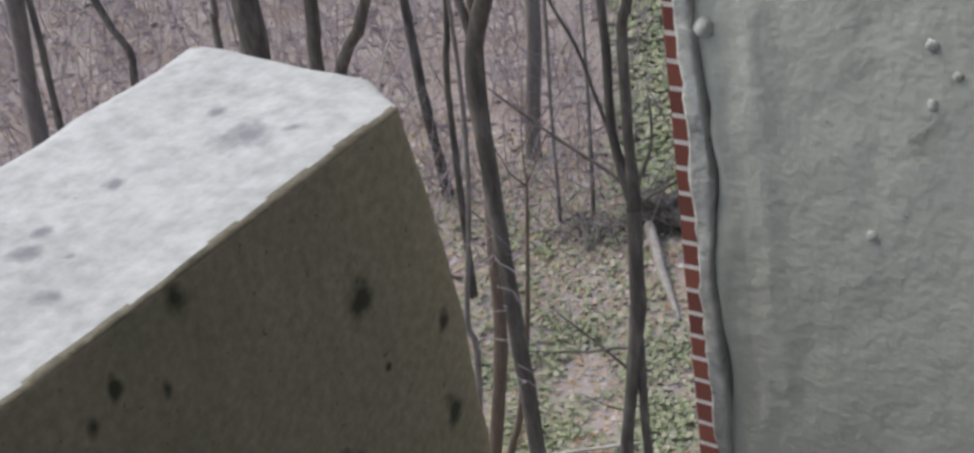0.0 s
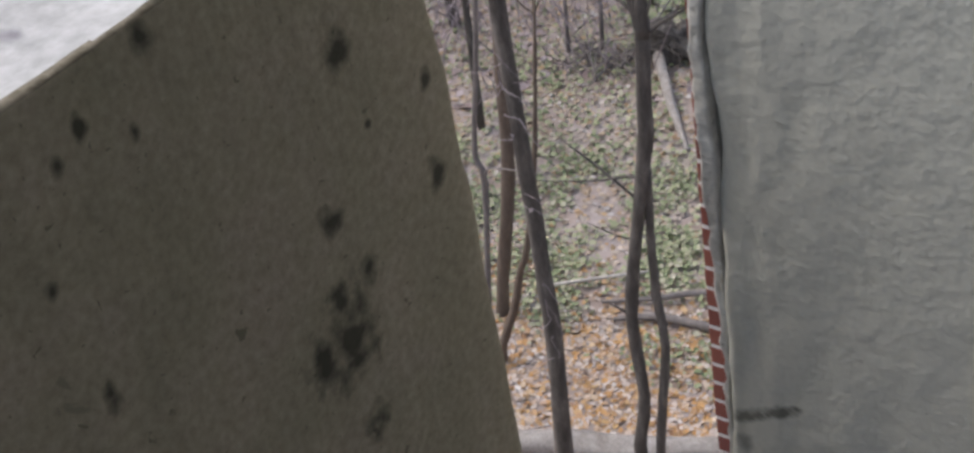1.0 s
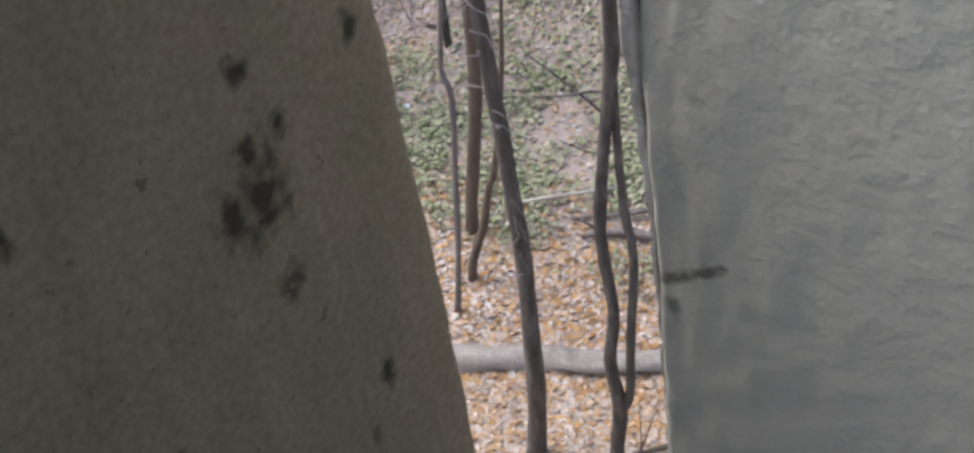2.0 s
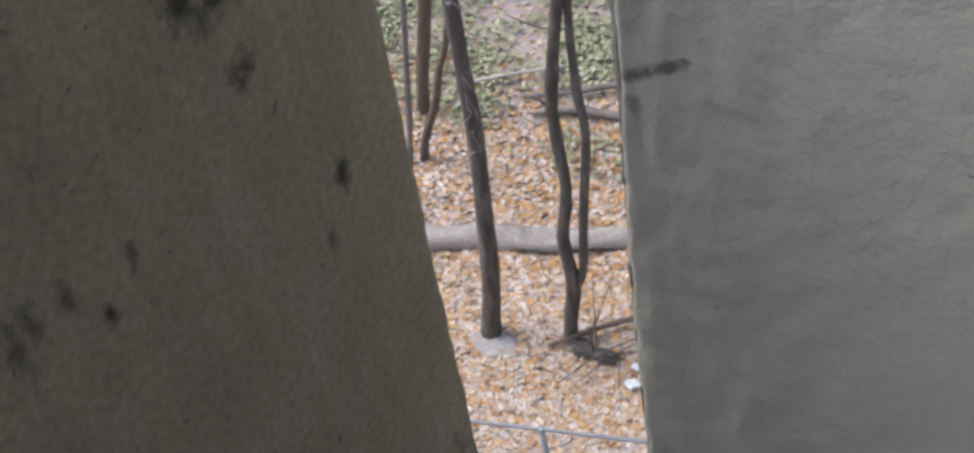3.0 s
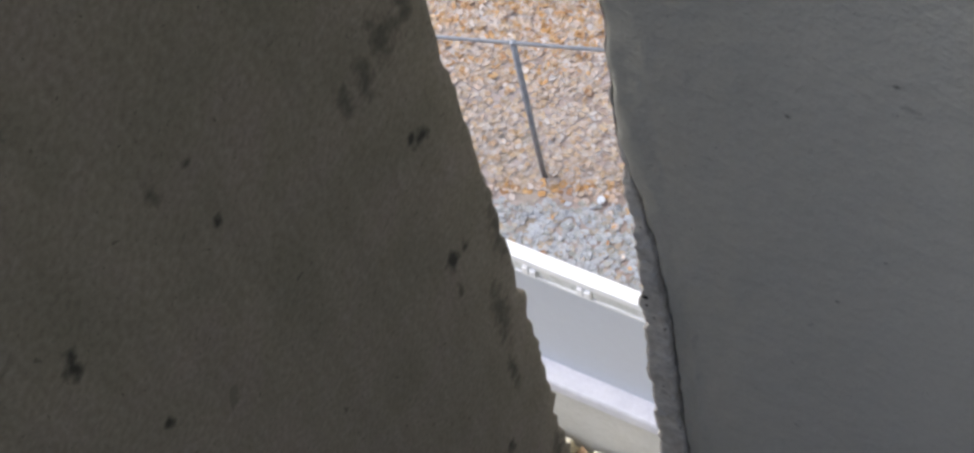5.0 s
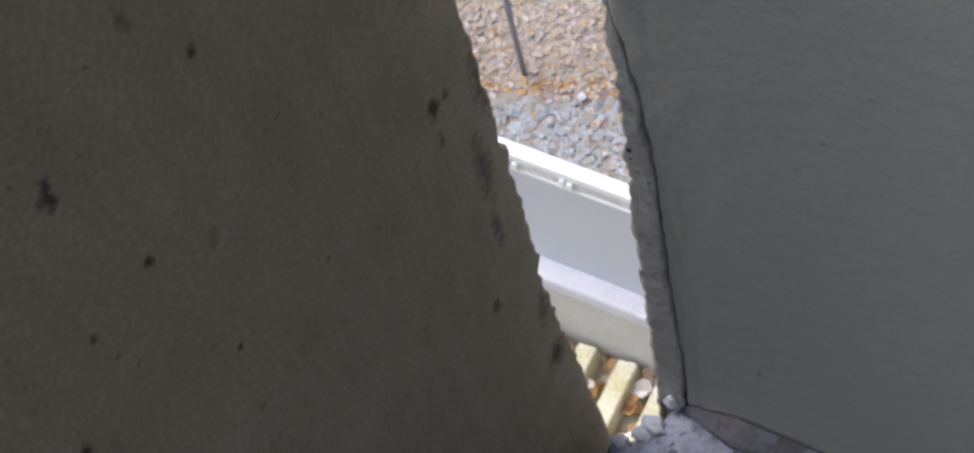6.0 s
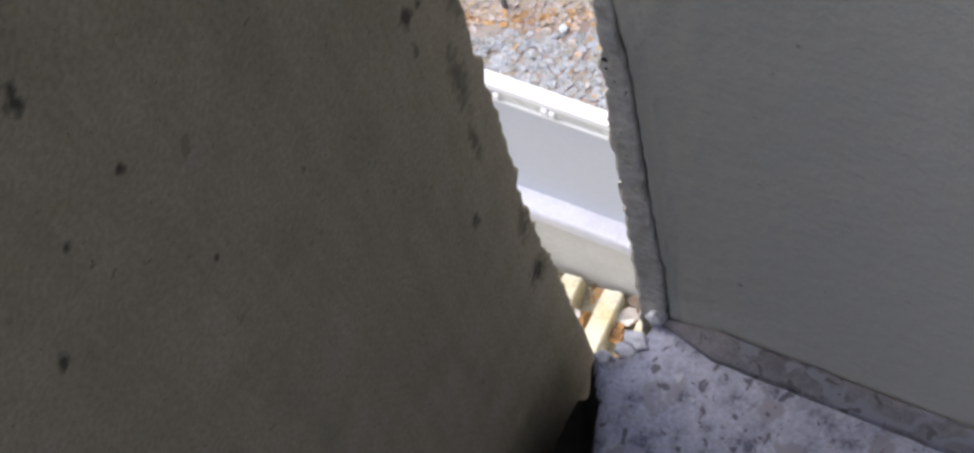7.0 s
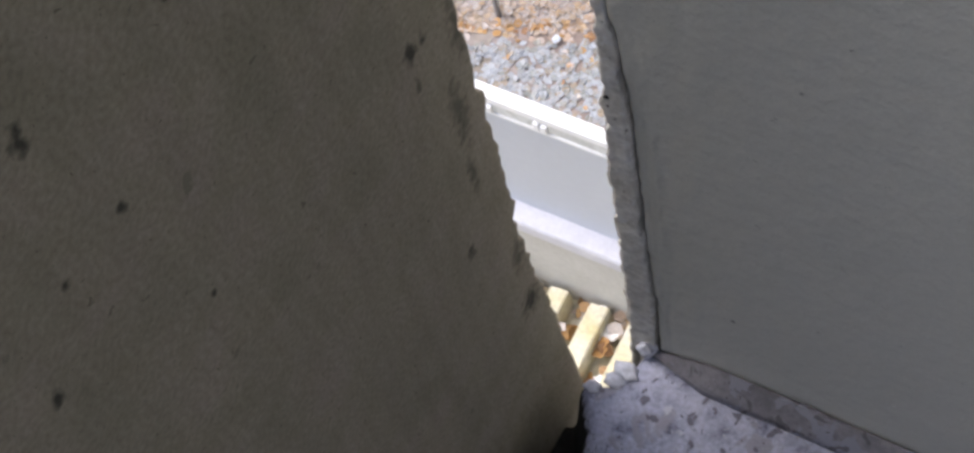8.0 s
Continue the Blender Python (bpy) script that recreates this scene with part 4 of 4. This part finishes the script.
for i, (x, y, s) in enumerate(((-3.10, 4.95, 0.035), (-3.06, 4.82, 0.055), (-2.95, 4.9, 0.035), (-2.42, 3.50, 0.03), (-7.158, 7.669, 0.045))):
    tagged(part("paper_scrap", scrap((x, y, GZ + 0.03), s, 30 + i), M_PAPER), "crumpled bluish-white litter on fallen leaves", "paper scrap", group="litter on the ground")


# ---- leaves, ivy and brush ----
def scatter(count, seed, keep, x0, x1, y0, y1):
    rn, out = random.Random(seed), []
    while len(out) < count:
        x, y = rn.uniform(x0, x1), rn.uniform(y0, y1)
        if rn.random() < keep(x, y):
            out.append((x, y, ground_z(x, y)))
    return out


def along(x, y):
    """Distance from the line down the middle of the clearing."""
    return abs((x + 2.2) * 0.775 + (y - 3.2) * 0.632)


def patch(x, y, k, seed):
    return 0.5 + 0.5 * noise.noise(Vector((x * k, y * k, seed))) + 0.25 * noise.noise(Vector((x * k * 2.3, y * k * 2.3, seed + 5)))


def clamp(v):
    return min(1.0, max(0.0, v))


def green(x, y):
    return clamp((patch(x, y, 1.1, 3.0) - 0.34) * 3.2) * clamp((y - 6.3) / 0.6) * (0.18 + 0.82 * clamp((9.0 - y) / 0.8))


def strip_of(x, y):
    return clamp((2.3 - along(x, y)) / 0.8)


def beyond(x, y):
    """Distance beyond the edge of the bleached strip that runs along the near side of the fence."""
    return -0.365 * (x + 2.6) + 0.93 * (y - 3.45) + 0.05 * noise.noise(Vector((x * 3, y * 3, 12)))


tagged(part("leaf_litter", leaves(scatter(15000, 1, lambda x, y: strip_of(x, y) * (clamp((beyond(x, y) - 0.7) / 0.4) * clamp((7.4 - y) / 0.9) * (0.3 + 0.7 * patch(x, y, 1.3, 1)) + 0.5 * clamp(1 - abs(beyond(x, y) - 0.06) / 0.1) + 0.16 * clamp((beyond(x, y) + 0.9) / 0.1) * clamp(patch(x, y, 2.2, 31) * 3 - 1.6)), -7.5, -1.0, 2.4, 7.6), 0.058, 0.24, 1), M_LEAF_ORANGE), "orange and tan fallen leaves", "leaves", kind="stuff")
tagged(part("leaf_litter", leaves(scatter(12000, 2, lambda x, y: strip_of(x, y) * clamp((beyond(x, y) - 0.02) / 0.1) * clamp((5.9 - y) / 1.0) * (0.4 + 0.6 * patch(x, y, 1.6, 8)), -6.0, -0.8, 2.0, 5.9), 0.050, 0.16, 2), M_LEAF_PALE), "pale tan fallen leaves", "leaves", kind="stuff")
tagged(part("leaf_litter", leaves(scatter(13000, 3, lambda x, y: strip_of(x, y) * clamp(0.1 - beyond(x, y) * 12), -5.5, -0.8, 1.6, 4.2), 0.046, 0.13, 3), M_LEAF_BLEACHED), "bleached bluish-grey fallen leaves", "leaves", kind="stuff")
tagged(part("leaf_litter", leaves(scatter(8000, 4, lambda x, y: strip_of(x, y) * clamp((y - 6.3) / 0.5) * (1 - 0.3 * green(x, y)), -10.5, -3.0, 6.2, 11.5), 0.062, 0.3, 4), M_LEAF_PALE), "pale fallen leaves among ivy", "leaves", kind="stuff")
tagged(part("leaf_litter", leaves(scatter(9000, 5, lambda x, y: clamp((math.hypot(x, y) - 11.0) / 1.5), -21, -5, 6, 18), 0.12, 0.14, 5), M_LEAF_BROWN), "dull brown leaves under brush", "leaves", kind="stuff")
tagged(part("leaf_litter", leaves(scatter(11000, 14, lambda x, y: (1 - strip_of(x, y)) * (0.3 + 0.7 * patch(x, y, 0.8, 2)), -13, 1.5, -3, 13), 0.085, 0.25, 14), M_LEAF_BROWN), "dull brown leaves over the clearing", "leaves", kind="stuff")
ivy = scatter(9000, 6, lambda x, y: strip_of(x, y) * green(x, y), -10, -3, 6.2, 10.6) + scatter(2500, 7, lambda x, y: clamp((patch(x, y, 0.6, 9) - 0.38) * 3) * clamp((x + 9.0) / 1.5), -9.5, -4.5, 9.0, 16.5)
rn = random.Random(8)
ivy = [(x, y, z + rn.uniform(0.0, 0.06)) for x, y, z in ivy]
def meadow(x, y):
    return clamp(1.2 - abs(x + 6.3 + 0.595 * (y - 10.8)) / 0.9)


grass = scatter(6000, 12, meadow, -10.5, -4.5, 10.2, 16.0)
tagged(part("grass", leaves([(x, y, z + rn.uniform(0, 0.08)) for x, y, z in grass], 0.09, 0.3, 9), M_IVY), "light green grass patch at the wood's edge", "grass", kind="stuff")
tagged(part("ground_ivy", leaves(ivy, 0.05, 0.3, 6), M_IVY), "low patches of green ground ivy", "ivy", kind="stuff")

stems = []
rn = random.Random(21)
for _ in range(3600):
    x, y = rn.uniform(-21, -5.0), rn.uniform(6.5, 18)
    if math.hypot(x, y) < 11.3 + 0.8 * rn.random() or rn.random() < meadow(x, y) * 0.85:
        continue
    z = ground_z(x, y)
    hgt = rn.uniform(0.4, 2.2)
    lean = Vector((rn.gauss(0, 0.35), rn.gauss(0, 0.35), 1)).normalized() * hgt
    r = rn.uniform(0.003, 0.009)
    mid = Vector((x, y, z)) + lean * 0.5 + Vector((rn.gauss(0, 0.08), rn.gauss(0, 0.08), 0))
    tip = Vector((x, y, z)) + lean + Vector((rn.gauss(0, 0.2), rn.gauss(0, 0.2), -0.1))
    stems.append(tube([(x, y, z - 0.02), mid, tip], [r, r * 0.75, r * 0.3], 3, close=False))
    for _ in range(3):
        q = Vector((x, y, z)) + lean * rn.uniform(0.3, 0.9)
        stems.append(tube([q, q + Vector((rn.gauss(0, 0.3), rn.gauss(0, 0.3), rn.uniform(0.05, 0.4)))], [r * 0.5, r * 0.2], 3, close=False))
tagged(part("brush", join(stems), M_TWIG), "grey-mauve tangle of bare brush stems", "brush", kind="stuff")
